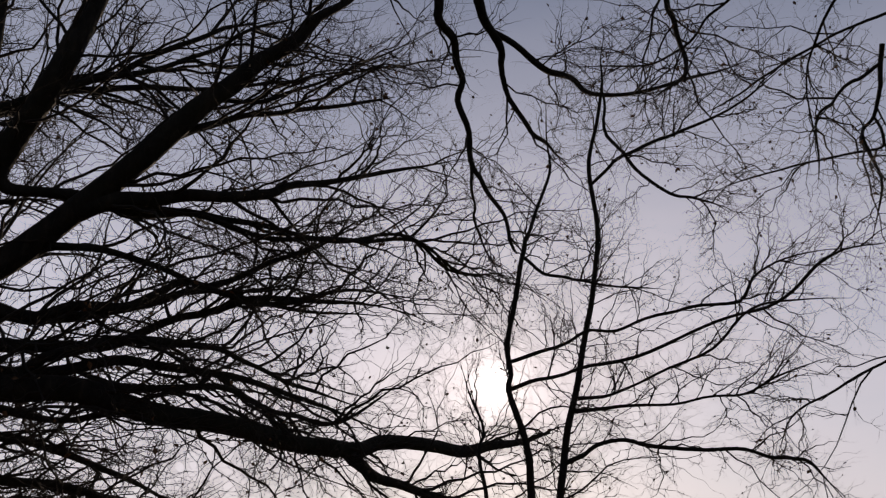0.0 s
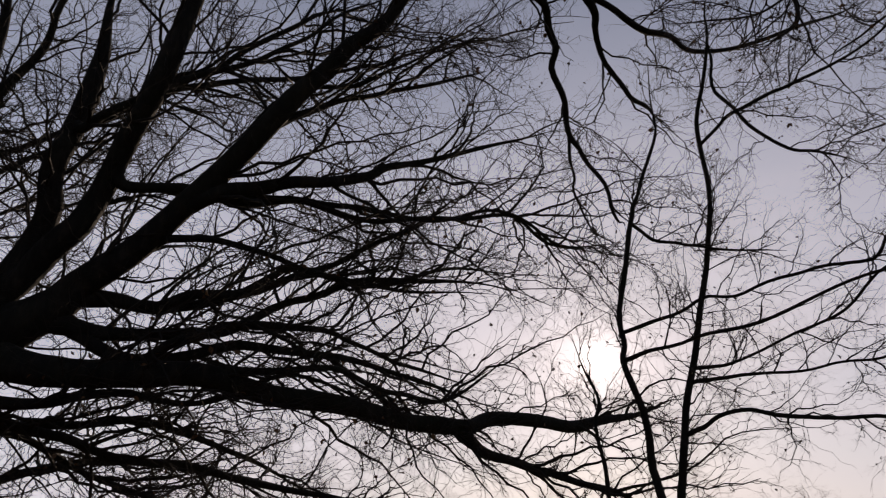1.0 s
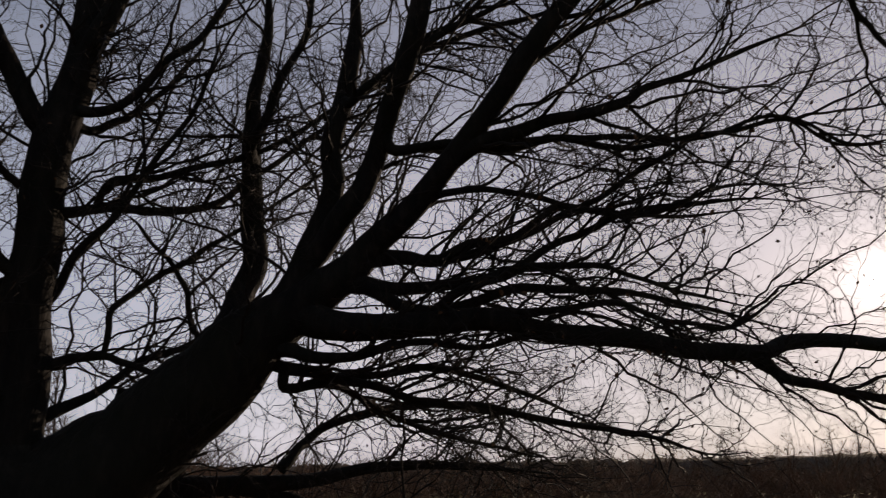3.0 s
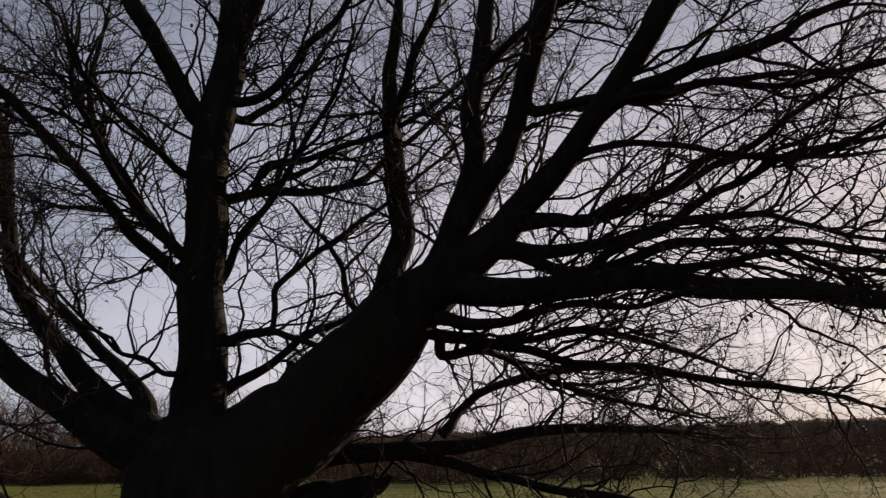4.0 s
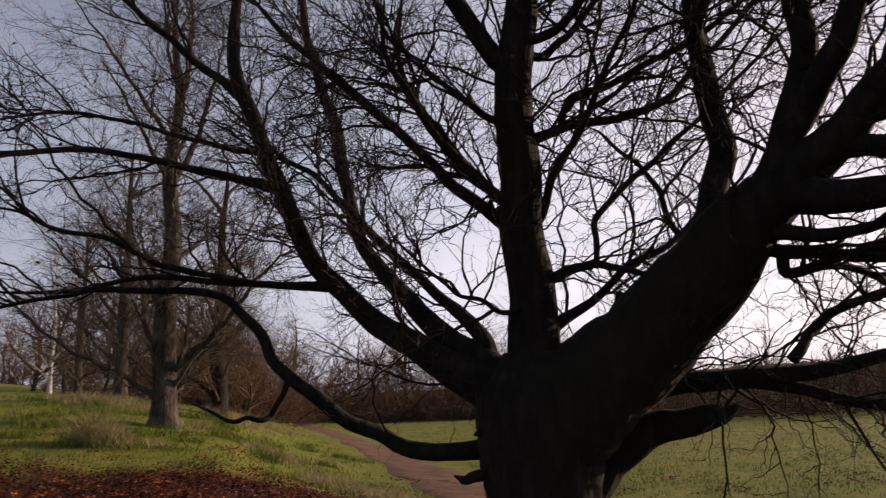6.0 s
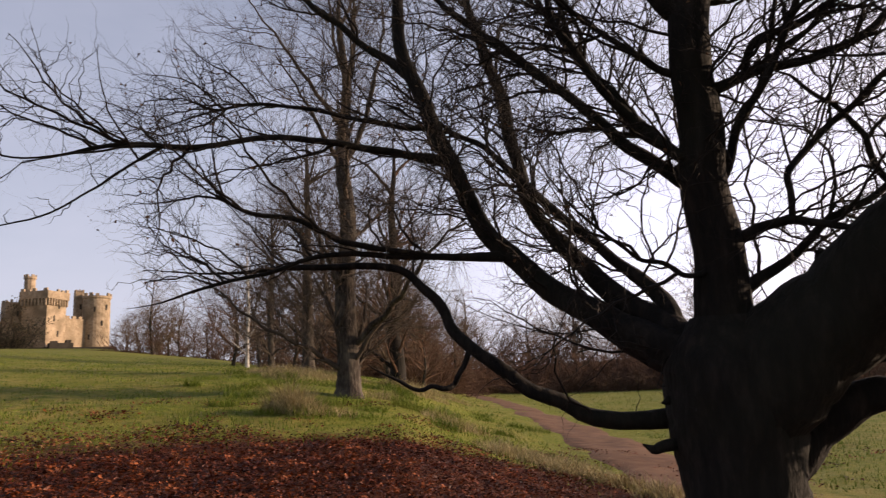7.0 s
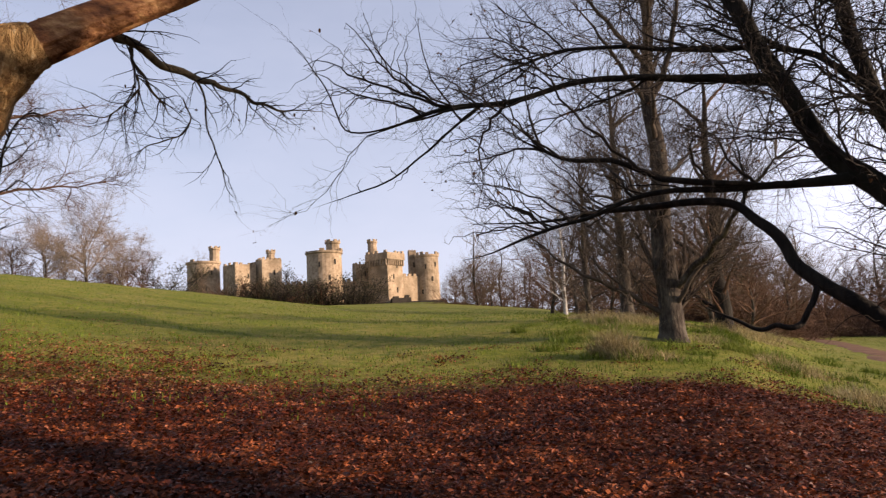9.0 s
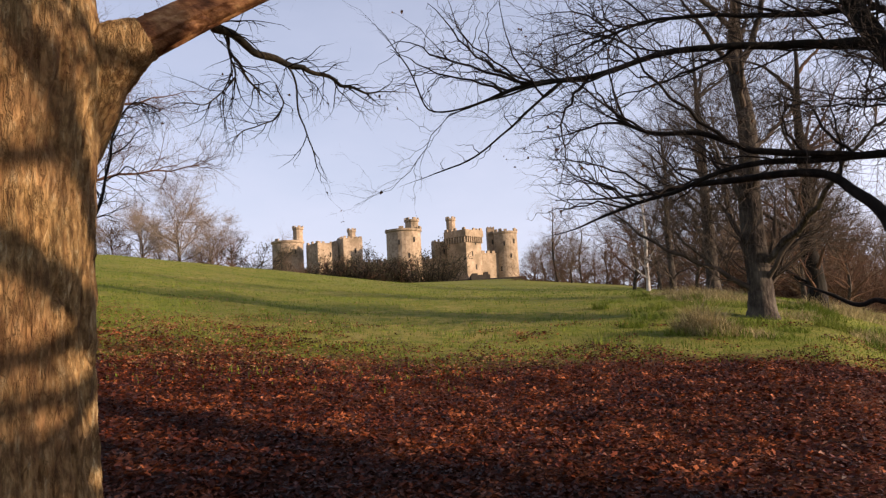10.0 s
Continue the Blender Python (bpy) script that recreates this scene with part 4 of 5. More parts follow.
def build_side_tree(name, limbs, label, foot, seed, dens=1.0, k=1.0):
    rng = np.random.default_rng(seed)
    thing = tagged(new(name), label, "tree")
    lines = limb_lines(limbs, rng, 0.03 * k, reach=0.3 * k * k)
    for line in lines.values():
        line[:, 3] *= 0.78
    for line in foot:
        part_mesh("trunk", tube_mesh("trunk", [(smooth_line(line, 30)[None], 14)], BARK_SHADED, 0.05), thing)
    add_limbs(thing, lines, BARK_SHADED)
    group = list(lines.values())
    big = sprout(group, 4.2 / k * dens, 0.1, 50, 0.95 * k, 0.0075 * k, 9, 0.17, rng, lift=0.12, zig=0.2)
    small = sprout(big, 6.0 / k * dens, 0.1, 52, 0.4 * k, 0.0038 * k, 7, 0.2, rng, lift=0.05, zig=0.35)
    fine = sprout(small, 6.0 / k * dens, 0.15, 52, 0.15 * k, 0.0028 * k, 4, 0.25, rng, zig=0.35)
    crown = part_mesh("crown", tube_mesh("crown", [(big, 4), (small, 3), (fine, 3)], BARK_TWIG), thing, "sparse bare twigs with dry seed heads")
    tagged(crown, kind="stuff")
    ends = tips(small, int(230 * dens), rng)
    tagged(part_mesh("hanging_leaf", leaf_mesh("hanging_leaf", ends, 0.018 * k, DEAD_LEAF, rng, lie=0.0), thing, "withered leaves on the twigs"), kind="stuff")


SA, SB = SUN_TREE_limbs["stemA"][0], SUN_TREE_limbs["stemB"][0]
build_side_tree("slender_tree", SUN_TREE_limbs, "slender bare two-stemmed tree against the low sun",
                [[(s[0] + lean, s[1], gz(s[0], s[1]) - 0.12, 0.055), (s[0] + lean, s[1], 0.4, 0.038), (s[0] + lean * 0.4, s[1], 1.2, s[3] * 1.1), tuple(s)] for s, lean in ((SA, 0.07), (SB, -0.06))], 21, 2.1, 0.52)
OV = OVERHEAD_TREE_limbs["o1"][0]
build_side_tree("overhanging_tree", OVERHEAD_TREE_limbs, "bare tree whose boughs hang overhead", 
                [[(3.4, -2.6, -0.2, 0.42), (3.35, -2.5, 1.2, 0.33), (3.1, -2.0, 3.2, 0.26), (2.4, 0.2, 5.4, 0.18), (1.4, 2.4, 6.0, 0.12), (OV[0] + 0.1, OV[1], OV[2] + 0.15, 0.06)]], 22, 1.9)

# ---- the sunlit oak ----
OAK_FOOT = (-3.03, -2.71)
OAK_limbs = {}
OAK_limbs["collar"] = [(-3.27, -2.78, 1.95, 0.13), (-3.28, -2.66, 2.25, 0.2), (-3.28, -2.52, 2.5, 0.205), (-3.28, -2.4, 2.64, 0.175), (-3.29, -2.28, 2.72, 0.14), (-3.31, -2.2, 2.76, 0.11), (-3.33, -2.16, 2.785, 0.094)]
OAK_limbs["lit1"] = [(-3.18, -2.6, 2.5, 0.07), (-3.26, -2.36, 2.67, 0.08), (-3.33, -2.17, 2.78, 0.083), (-3.46, -2.0, 2.92, 0.078), (-3.59, -1.83, 3.05, 0.07), (-3.72, -1.68, 3.17, 0.06), (-3.85, -1.52, 3.3, 0.045)]
OAK_limbs["lit2"] = [(-3.45, -2.25, 2.93, 0.045), (-3.62, -2.15, 3.0, 0.039), (-3.79, -2.08, 3.02, 0.034), (-3.96, -2.04, 2.98, 0.031), (-4.23, -1.98, 2.99, 0.028), (-4.49, -1.91, 2.99, 0.021), (-4.76, -1.82, 3.00, 0.016), (-5.01, -1.73, 2.99, 0.011), (-5.27, -1.54, 3.05, 0.006)]
OAK_limbs["lit3"] = [(-3.90, -2.10, 3.04, 0.016), (-4.08, -2.11, 2.90, 0.014), (-4.26, -2.09, 2.76, 0.010)]
OAK_limbs["lit4"] = [(-3.57, -2.96, 2.25, 0.025), (-4.28, -3.25, 2.17, 0.020), (-4.47, -3.25, 2.47, 0.013), (-4.52, -3.24, 2.77, 0.010), (-4.54, -3.12, 2.96, 0.008), (-4.65, -2.98, 2.93, 0.006)]
OAK_limbs["lit5"] = [(-4.47, -3.25, 2.47, 0.011), (-4.53, -3.15, 2.56, 0.008), (-4.62, -3.06, 2.45, 0.006)]
OAK_limbs["lit6"] = [(-4.23, -1.98, 2.99, 0.015), (-4.28, -1.93, 2.91, 0.013), (-4.37, -1.91, 2.72, 0.010), (-4.44, -1.89, 2.51, 0.008), (-4.50, -1.84, 2.34, 0.005)]
OAK_limbs["lit7"] = [(-4.27, -2.01, 2.85, 0.008), (-4.32, -2.00, 2.73, 0.008), (-4.27, -2.16, 2.64, 0.007), (-4.23, -2.30, 2.52, 0.003)]
OAK_limbs["lit8"] = [(-3.90, -2.10, 3.04, 0.009), (-3.99, -2.13, 2.81, 0.008), (-3.96, -2.27, 2.68, 0.006), (-3.86, -2.43, 2.68, 0.003)]


def build_oak():
    rng = np.random.default_rng(31)
    thing = tagged(new("oak_tree"), "old oak with rugged sunlit brown bark and a torn limb", "tree")
    lines = limb_lines(OAK_limbs, rng, 0.03, rooted=False)
    cx, cy = OAK_FOOT
    z0 = gz(cx, cy)
    trunk = smooth_line([(cx, cy, z0 - 0.3, 0.62), (cx, cy, z0 + 0.15, 0.47), (cx, cy, z0 + 0.6, 0.415), (cx, cy, 1.7, 0.405), (cx, cy, 2.3, 0.42), (cx + 0.01, cy + 0.02, 2.7, 0.45), (cx + 0.02, cy, 3.3, 0.36), (cx, cy - 0.05, 4.4, 0.28), (cx + 0.1, cy - 0.2, 6.5, 0.16)], 90)
    trunk = smooth_line(trunk[::6], 340)
    v, f = tubes(trunk[None], 160, 0.0)
    # bark plates: fissures that run up the trunk
    rel = v[:, :2] - np.array([cx, cy])
    ang = np.arctan2(rel[:, 1], rel[:, 0])
    fiss = []
    for t, z in zip(ang, v[:, 2]):
        c, d = math.cos(t), math.sin(t)
        broad = noise.noise(Vector((c * 2.2, d * 2.2, z * 0.9)))
        ridge = abs(noise.noise(Vector((c * 7.5 + broad, d * 7.5, z * 2.1))))
        scale = noise.noise(Vector((c * 17, d * 17, z * 6.5)))
        grain = noise.noise(Vector((c * 38, d * 38, z * 11)))
        fiss.append(0.03 * broad - 0.075 * max(0.0, 0.2 - ridge) / 0.2 + 0.03 * scale + 0.02 * grain)
    v[:, :2] += rel * np.array(fiss)[:, None]
    part_mesh("trunk", mesh_from("trunk", v, f, BARK_OAK), thing)
    for name, line in lines.items():
        mat = TORN_WOOD if name == "lit1" else BARK_OAK if name == "collar" else BARK_SHADED if name in ("lit4", "lit5") else BARK_BOUGH
        line = smooth_line(OAK_limbs[name], 60) if name in ("lit1", "collar") else line
        if name in ("lit2", "lit3", "lit4", "lit5", "lit6", "lit7", "lit8"):
            line[:, 3] *= 0.66 if name in ("lit2", "lit4") else 0.48
        if name == "lit1":
            v, f = tubes(line[None], 64)
            spin = np.array([0.05 * noise.noise(Vector((k * 0.9, 3.0, 0))) + 0.09 * noise.noise(Vector((k * 0.22, 8.0, 0))) for k in range(64)])
            flat = v.reshape(len(line), 64, 3)
            fray = np.array([[0.03 * noise.noise(Vector((k * 0.5, i * 0.12, 6.0))) for k in range(64)] for i in range(len(line))])
            v = (line[:, None, :3] + (flat - line[:, None, :3]) * (1 + spin[None, :, None] * 2 + fray[..., None])).reshape(-1, 3)
            part_mesh("limb", mesh_from("limb", v, f, mat), thing, "torn limb of bare orange wood")
            continue
        part_mesh("limb", tube_mesh("limb", [(line[None], 28)], mat, 0.03), thing)
    group = [lines[k] for k in lines if k.startswith("lit") and k != "lit1"]
    big = sprout(group, 18.0, 0.1, 48, 0.4, 0.0045, 9, 0.2, rng, lift=-0.12)
    small = sprout(big, 11.0, 0.1, 48, 0.2, 0.0032, 7, 0.24, rng, lift=-0.08)
    fine = sprout(small, 9.0, 0.2, 45, 0.09, 0.002, 4, 0.2, rng)
    tagged(part_mesh("crown", tube_mesh("crown", [(big, 5), (small, 4), (fine, 3)], BARK_TWIG), thing, "drooping bare twigs"), kind="stuff")
    tagged(part_mesh("hanging_leaf", leaf_mesh("hanging_leaf", tips(small, 30, rng), 0.016, DEAD_LEAF, rng, lie=0.0), thing), kind="stuff")


build_oak()


# ---- trees of the park ----
def bare_tree(name, label, height, girth, seed, bark, twig, spread=0.5, clear=0.22, upright=0.5, dense=1.0, lean=(0, 0), group=""):
    """A bare deciduous tree with its foot at the origin: trunk, limbs, twigs."""
    rng = np.random.default_rng(seed)
    thing = tagged(new(name), label, "tree", group)
    ctrl = [(0, 0, -0.3, girth * 1.7), (0, 0, 0.04, girth * 1.35), (0, 0, 0.3, girth * 1.12), (0, 0, 0.8, girth)]
    for k in range(1, 7):
        u = k / 6
        ctrl.append((lean[0] * u + rng.normal(0, 0.005) * height, lean[1] * u + rng.normal(0, 0.005) * height, 0.8 + u * (height * 0.92 - 0.8), girth * (1 - u) ** 0.85 + 0.012))
    trunk = smooth_line(ctrl, 40)
    part_mesh("trunk", tube_mesh("trunk", [(trunk[None], 14)], bark, 0.06), thing)
    limbs = sprout([trunk], 4.2 * 10 / height, clear, 52, height * spread * 0.66, girth * 0.3, 12, 0.12, rng, lift=upright, least=22, zig=0.12)
    order = limbs[np.argsort(-limbs[:, 0, 3])]
    for k in range(min(6, len(order))):
        part_mesh("limb", tube_mesh("limb", [(order[k][None], 8)], bark, 0.05), thing)
    rest = order[6:]
    s = height / 10
    big = sprout(limbs, 3.2 / s * dense, 0.15, 42, height * 0.2, 0.013 * s, 8, 0.17, rng, lift=0.18, zig=0.15)
    small = sprout(big, 4.2 / s * dense, 0.1, 46, height * 0.1, 0.0075 * s, 6, 0.24, rng, lift=0.1, zig=0.25)
    fine = sprout(small, 4.2 / s * dense, 0.1, 46, height * 0.05, 0.0052 * s, 4, 0.28, rng, lift=0.05)
    top = sprout([trunk], 9 / height, 0.5, 40, height * 0.16, 0.012 * s, 8, 0.14, rng, lift=0.3, least=8)
    groups = [(big, 4), (small, 3), (fine, 3), (top, 4)]
    if len(rest):
        groups.append((rest, 6))
    tagged(part_mesh("crown", tube_mesh("crown", groups, twig), thing), kind="stuff")
    return thing


def stand(thing, x, y, turn=0.0, size=1.0):
    thing.matrix_basis = Matrix.Translation((x, y, gz(x, y))) @ Matrix.Rotation(radians(turn), 4, "Z") @ Matrix.Scale(size, 4)
    return thing


stand(bare_tree("avenue_tree", "tall bare tree with a grey-brown trunk on a grassy mound", 11.5, 0.25, 51, BARK_GREY, TWIG_NEAR, 0.58, 0.18, 0.5, 1.75, group="avenue trees"), -17.4, 2.6)
stand(bare_tree("avenue_tree", "bare tree with a pale grey trunk in the row", 9.5, 0.2, 52, BARK_GREY, TWIG_NEAR, 0.55, 0.2, 0.5, 1.3, group="avenue trees"), -26.4, 2.7)
stand(bare_tree("avenue_tree", "slim bare tree further along the row", 8.5, 0.15, 53, BARK_GREY, TWIG_NEAR, 0.5, 0.22, 0.5, 1.2, group="avenue trees"), -36.5, 2.1)
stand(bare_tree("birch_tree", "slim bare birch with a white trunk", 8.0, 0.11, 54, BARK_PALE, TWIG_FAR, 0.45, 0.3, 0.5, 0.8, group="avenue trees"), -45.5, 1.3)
stand(bare_tree("park_tree", "bare tree with a russet brown trunk beside the path", 9.0, 0.24, 55, BARK_SHADED, TWIG_RED, 0.6, 0.18, 0.3, 0.9), -23.8, 5.2)
stand(bare_tree("park_tree", "bare tree with drooping russet twigs on the slope", 8.0, 0.2, 56, BARK_GREY, TWIG_RED, 0.8, 0.42, 0.05, 1.7), *polar(133.5, 17.0))


# ---- the castle on the rise ----
def box(bm, x, y, z, sx, sy, sz, turn=0.0, base=None):
    """A box with its foot's centre at x, y, z, turned about base or its own middle."""
    m = Matrix.Translation((x, y, z + sz / 2)) @ Matrix.Rotation(turn, 4, "Z") @ Matrix.Diagonal((sx, sy, sz, 1))
    if base:
        m = Matrix.Translation(base[0]) @ Matrix.Rotation(base[1], 4, "Z") @ Matrix.Translation((x, y, z + sz / 2)) @ Matrix.Diagonal((sx, sy, sz, 1))
    bmesh.ops.create_cube(bm, size=1.0, matrix=m)


def lathe(bm, x, y, profile, sides=28):
    rings = []
    for r, z in profile:
        rings.append([bm.verts.new((x + r * math.cos(2 * math.pi * i / sides), y + r * math.sin(2 * math.pi * i / sides), z)) for i in range(sides)])
    for a, b in zip(rings, rings[1:]):
        for i in range(sides):
            bm.faces.new((a[i], a[(i + 1) % sides], b[(i + 1) % sides], b[i]))
    bm.faces.new(rings[-1])


def slots(parent, places):
    """Narrow window slots; each place is x, y, z, height, turn."""
    for x, y, z, h, turn in places:
        bm = bmesh.new()
        box(bm, x, y, z, 0.55, 0.3, h, turn)
        part("window", bm, STONE_DARK, parent)


def round_tower(parent, x, y, r, h, seed, turret=None, ruined=False):
    rng = random.Random(seed)
    bm = bmesh.new()
    lathe(bm, x, y, [(r * 1.07, -3), (r * 1.05, 0), (r, h * 0.3), (r * 0.985, h - 1.9), (r * 1.06, h - 1.5), (r * 1.06, h - 0.9), (r * 0.94, h - 0.9), (r * 0.94, h - 2.2)])
    count = 14
    for i in range(count):
        if rng.random() < (0.55 if ruined else 0.12):
            continue
        a = 2 * math.pi * (i + 0.5) / count
        box(bm, x + r * math.cos(a), y + r * math.sin(a), h - 0.95, 0.55, r * 0.27, 0.95 * rng.uniform(0.8, 1.1), a)
    tower = part("round_tower", bm, STONE, parent)
    places = []
    for z, off in ((h * 0.22, -0.5), (h * 0.45, 0.4), (h * 0.68, -0.15), (h * 0.72, 0.75)):
        a = -math.pi / 2 + off
        places.append((x + r * 1.0 * math.cos(a), y + r * 1.0 * math.sin(a), z, 1.7, a + math.pi / 2))
    slots(tower, places)
    if turret:
        tx, ty, tr, th = turret
        bm = bmesh.new()
        lathe(bm, x + tx, y + ty, [(tr, h - 2.2), (tr, h + th - 0.9), (tr * 1.15, h + th - 0.6), (tr * 1.15, h + th), (tr * 0.9, h + th), (tr * 0.9, h + th - 0.5)], 12)
        for i in range(6):
            a = 2 * math.pi * i / 6
            box(bm, x + tx + tr * math.cos(a), y + ty + tr * math.sin(a), h + th - 0.05, 0.45, tr * 0.55, 0.7, a)
        part("turret", bm, STONE, tower)
    return tower


def square_tower(parent, x, y, side, h, turn, seed, hung=False, name="square_tower", turrets=()):
    rng = random.Random(seed)
    bm = bmesh.new()
    base = ((x, y, 0), turn)
    box(bm, 0, 0, -3, side * 1.04, side * 1.04, 4.2, base=base)
    box(bm, 0, 0, 1.2, side, side, h - 1.2, base=base)
    top = side
    if hung:
        top = side + 1.3
        box(bm, 0, 0, h - 2.3, top, top, 2.3, base=base)
        for k in range(8):
            off = (k - 3.5) * top / 8.4
            for px, py in ((off, -side / 2 - 0.32), (off, side / 2 + 0.32), (-side / 2 - 0.32, off), (side / 2 + 0.32, off)):
                flat = abs(py) > abs(px) if abs(abs(px) - abs(py)) > 0.01 else True
                box(bm, px, py, h - 4.4, 0.42 if flat else 0.66, 0.66 if flat else 0.42, 2.15, base=base)
    n = 5
    for k in range(n):
        off = (k - (n - 1) / 2) * top / n
        for px, py, sx, sy in ((off, -top / 2 + 0.3, top / n * 0.58, 0.55), (off, top / 2 - 0.3, top / n * 0.58, 0.55), (-top / 2 + 0.3, off, 0.55, top / n * 0.58), (top / 2 - 0.3, off, 0.55, top / n * 0.58)):
            if rng.random() > 0.25:
                box(bm, px, py, h - 0.02, sx, sy, 0.85 * rng.uniform(0.7, 1.1), base=base)
    tower = part(name, bm, STONE, parent)
    c, s = math.cos(turn), math.sin(turn)
    places = []
    for z, off, edge in ((h * 0.25, 0.1, 0), (h * 0.5, -0.12, 0), (h * 0.72, 0.12, 0), (h * 0.4, 0.1, 1), (h * 0.66, -0.1, 1)):
        lx, ly = (off * side, -side / 2) if edge == 0 else (side / 2, off * side)
        places.append((x + lx * c - ly * s, y + lx * s + ly * c, z, 1.8, turn + (math.pi / 2 if edge else 0)))
    slots(tower, places)
    for tx, ty, ts, th in turrets:
        bm = bmesh.new()
        lathe(bm, x + tx, y + ty, [(ts / 2, h - 0.5), (ts / 2, h + th - 0.9), (ts * 0.58, h + th - 0.6), (ts * 0.58, h + th), (ts * 0.42, h + th), (ts * 0.42, h + th - 0.6)], 10)
        for i in range(6):
            a = 2 * math.pi * i / 6
            box(bm, x + tx + ts * 0.5 * math.cos(a), y + ty + ts * 0.5 * math.sin(a), h + th - 0.05, 0.4, ts * 0.28, 0.7, a)
        part("turret", bm, STONE, tower)
    return tower


def curtain(parent, x0, y0, x1, y1, h, thick=2.0):
    bm = bmesh.new()
    length = math.hypot(x1 - x0, y1 - y0)
    turn = math.atan2(y1 - y0, x1 - x0)
    base = (((x0 + x1) / 2, (y0 + y1) / 2, 0), turn)
    box(bm, 0, 0, -3, length, thick, h + 3, base=base)
    n = max(2, int(length / 1.9))
    for k in range(n):
        box(bm, (k + 0.5 - n / 2) * length / n, -thick / 2 + 0.3, h - 0.02, length / n * 0.55, 0.6, 0.9, base=base)
    return part("curtain_wall", bm, STONE, parent)


CASTLE_YAW = 100.0
castle = tagged(new("castle"), "ruined medieval castle of warm sandstone with battlemented towers", "castle")
castle.matrix_basis = Matrix.Translation((-0.6 - 260 * math.sin(radians(CASTLE_YAW)), -0.25 + 260 * math.cos(radians(CASTLE_YAW)), 16.6)) @ Matrix.Rotation(radians(CASTLE_YAW), 4, "Z")
round_tower(castle, 7.4, 13, 4.3, 19.8, 1)
square_tower(castle, 2.0, 15.5, 2.7, 20.6, 0.2, 2, name="stair_tower")
curtain(castle, -2.5, 6, 4.8, 12, 11.0)
square_tower(castle, -7.6, 0, 8.6, 18.4, math.pi / 4 + 0.14, 3, hung=True, name="gate_tower", turrets=((-4.4, 2.5, 3.2, 5.2),))
square_tower(castle, -16.5, 8, 5.5, 16.0, 0.3, 4)
curtain(castle, -28, 6, -14, 6, 10.0)
round_tower(castle, -28.0, -8, 6.0, 20.0, 5, turret=(3.0, 0.5, 2.3, 2.6), ruined=True)
curtain(castle, -50, 12, -30, 8, 10.5)
square_tower(castle, -51, 14, 7.5, 20.0, 0.55, 6, turrets=((1.2, -1, 3.0, 3.2),))
square_tower(castle, -61, 12, 8.5, 18.5, 0.75, 7)
curtain(castle, -74, 16, -57, 14, 9.5)
round_tower(castle, -75.0, 16, 5.9, 21.6, 8, turret=(4.2, -0.5, 1.9, 4.2), ruined=True)
bm = bmesh.new()
box(bm, -2.6, -7.5, -1, 6.5, 3.2, 3.2, 0.2)
box(bm, -0.6, -7.3, 2.2, 1.3, 2.4, 0.9, 0.2)
box(bm, -4.4, -7.6, 2.2, 1.8, 2.4, 0.6, 0.2)
part("barbican", bm, STONE_DARK, castle, "low broken outwork of dark stone")
bm = bmesh.new()
box(bm, 1.0, -8, -1.5, 24, 1.4, 2.4, 0.05)
part("bank_wall", bm, STONE_DARK, castle, "low dark wall at the foot")


# ---- far trees and shrubs ----
def far_tree(name, label, height, seed, twig, dense=1.0, spread=0.5, group="", top=0.95):
    rng = np.random.default_rng(seed)
    thing = tagged(new(name), label, "tree", group)
    g = height * 0.016
    trunk = smooth_line([(0, 0, -0.6, g * 1.4), (0, 0, 0.3, g), (rng.normal(0, 0.2), rng.normal(0, 0.2), height * top * 0.37, g * 0.8), (rng.normal(0, 0.4), rng.normal(0, 0.4), height * top * 0.74, g * 0.45), (0, 0, height * top, 0.04)], 20)
    part_mesh("trunk", tube_mesh("trunk", [(trunk[None], 8)], BARK_GREY, 0.05), thing)
    limbs = sprout([trunk], 40 / height, 0.08 if top > 0.8 else 0.3, 60, height * spread * (0.85 if top > 0.8 else 1.05), g * 0.38, 8, 0.13, rng, lift=0.25 if top > 0.8 else 0.4, least=28)
    lo, outward = (0.05, 1.0) if top > 0.8 else (0.3, 0.75)
    big = sprout(limbs, 17 / height * dense, lo, 50, height * 0.24, height * 0.0042, 5, 0.2, rng, lift=0.15, zig=0.15, outward=outward, grow=-0.3)
    small = sprout(big, 34 / height * dense, 0.03, 55, height * 0.12, height * 0.0034, 4, 0.25, rng, lift=0.08, zig=0.25)
    fine = sprout(small, 26 / height * dense, 0.1, 55, height * 0.05, height * 0.0031, 3, 0.3, rng, zig=0.25)
    tagged(part_mesh("crown", tube_mesh("crown", [(limbs, 5), (big, 3), (small, 3), (fine, 3)], twig), thing), kind="stuff")
    return thing


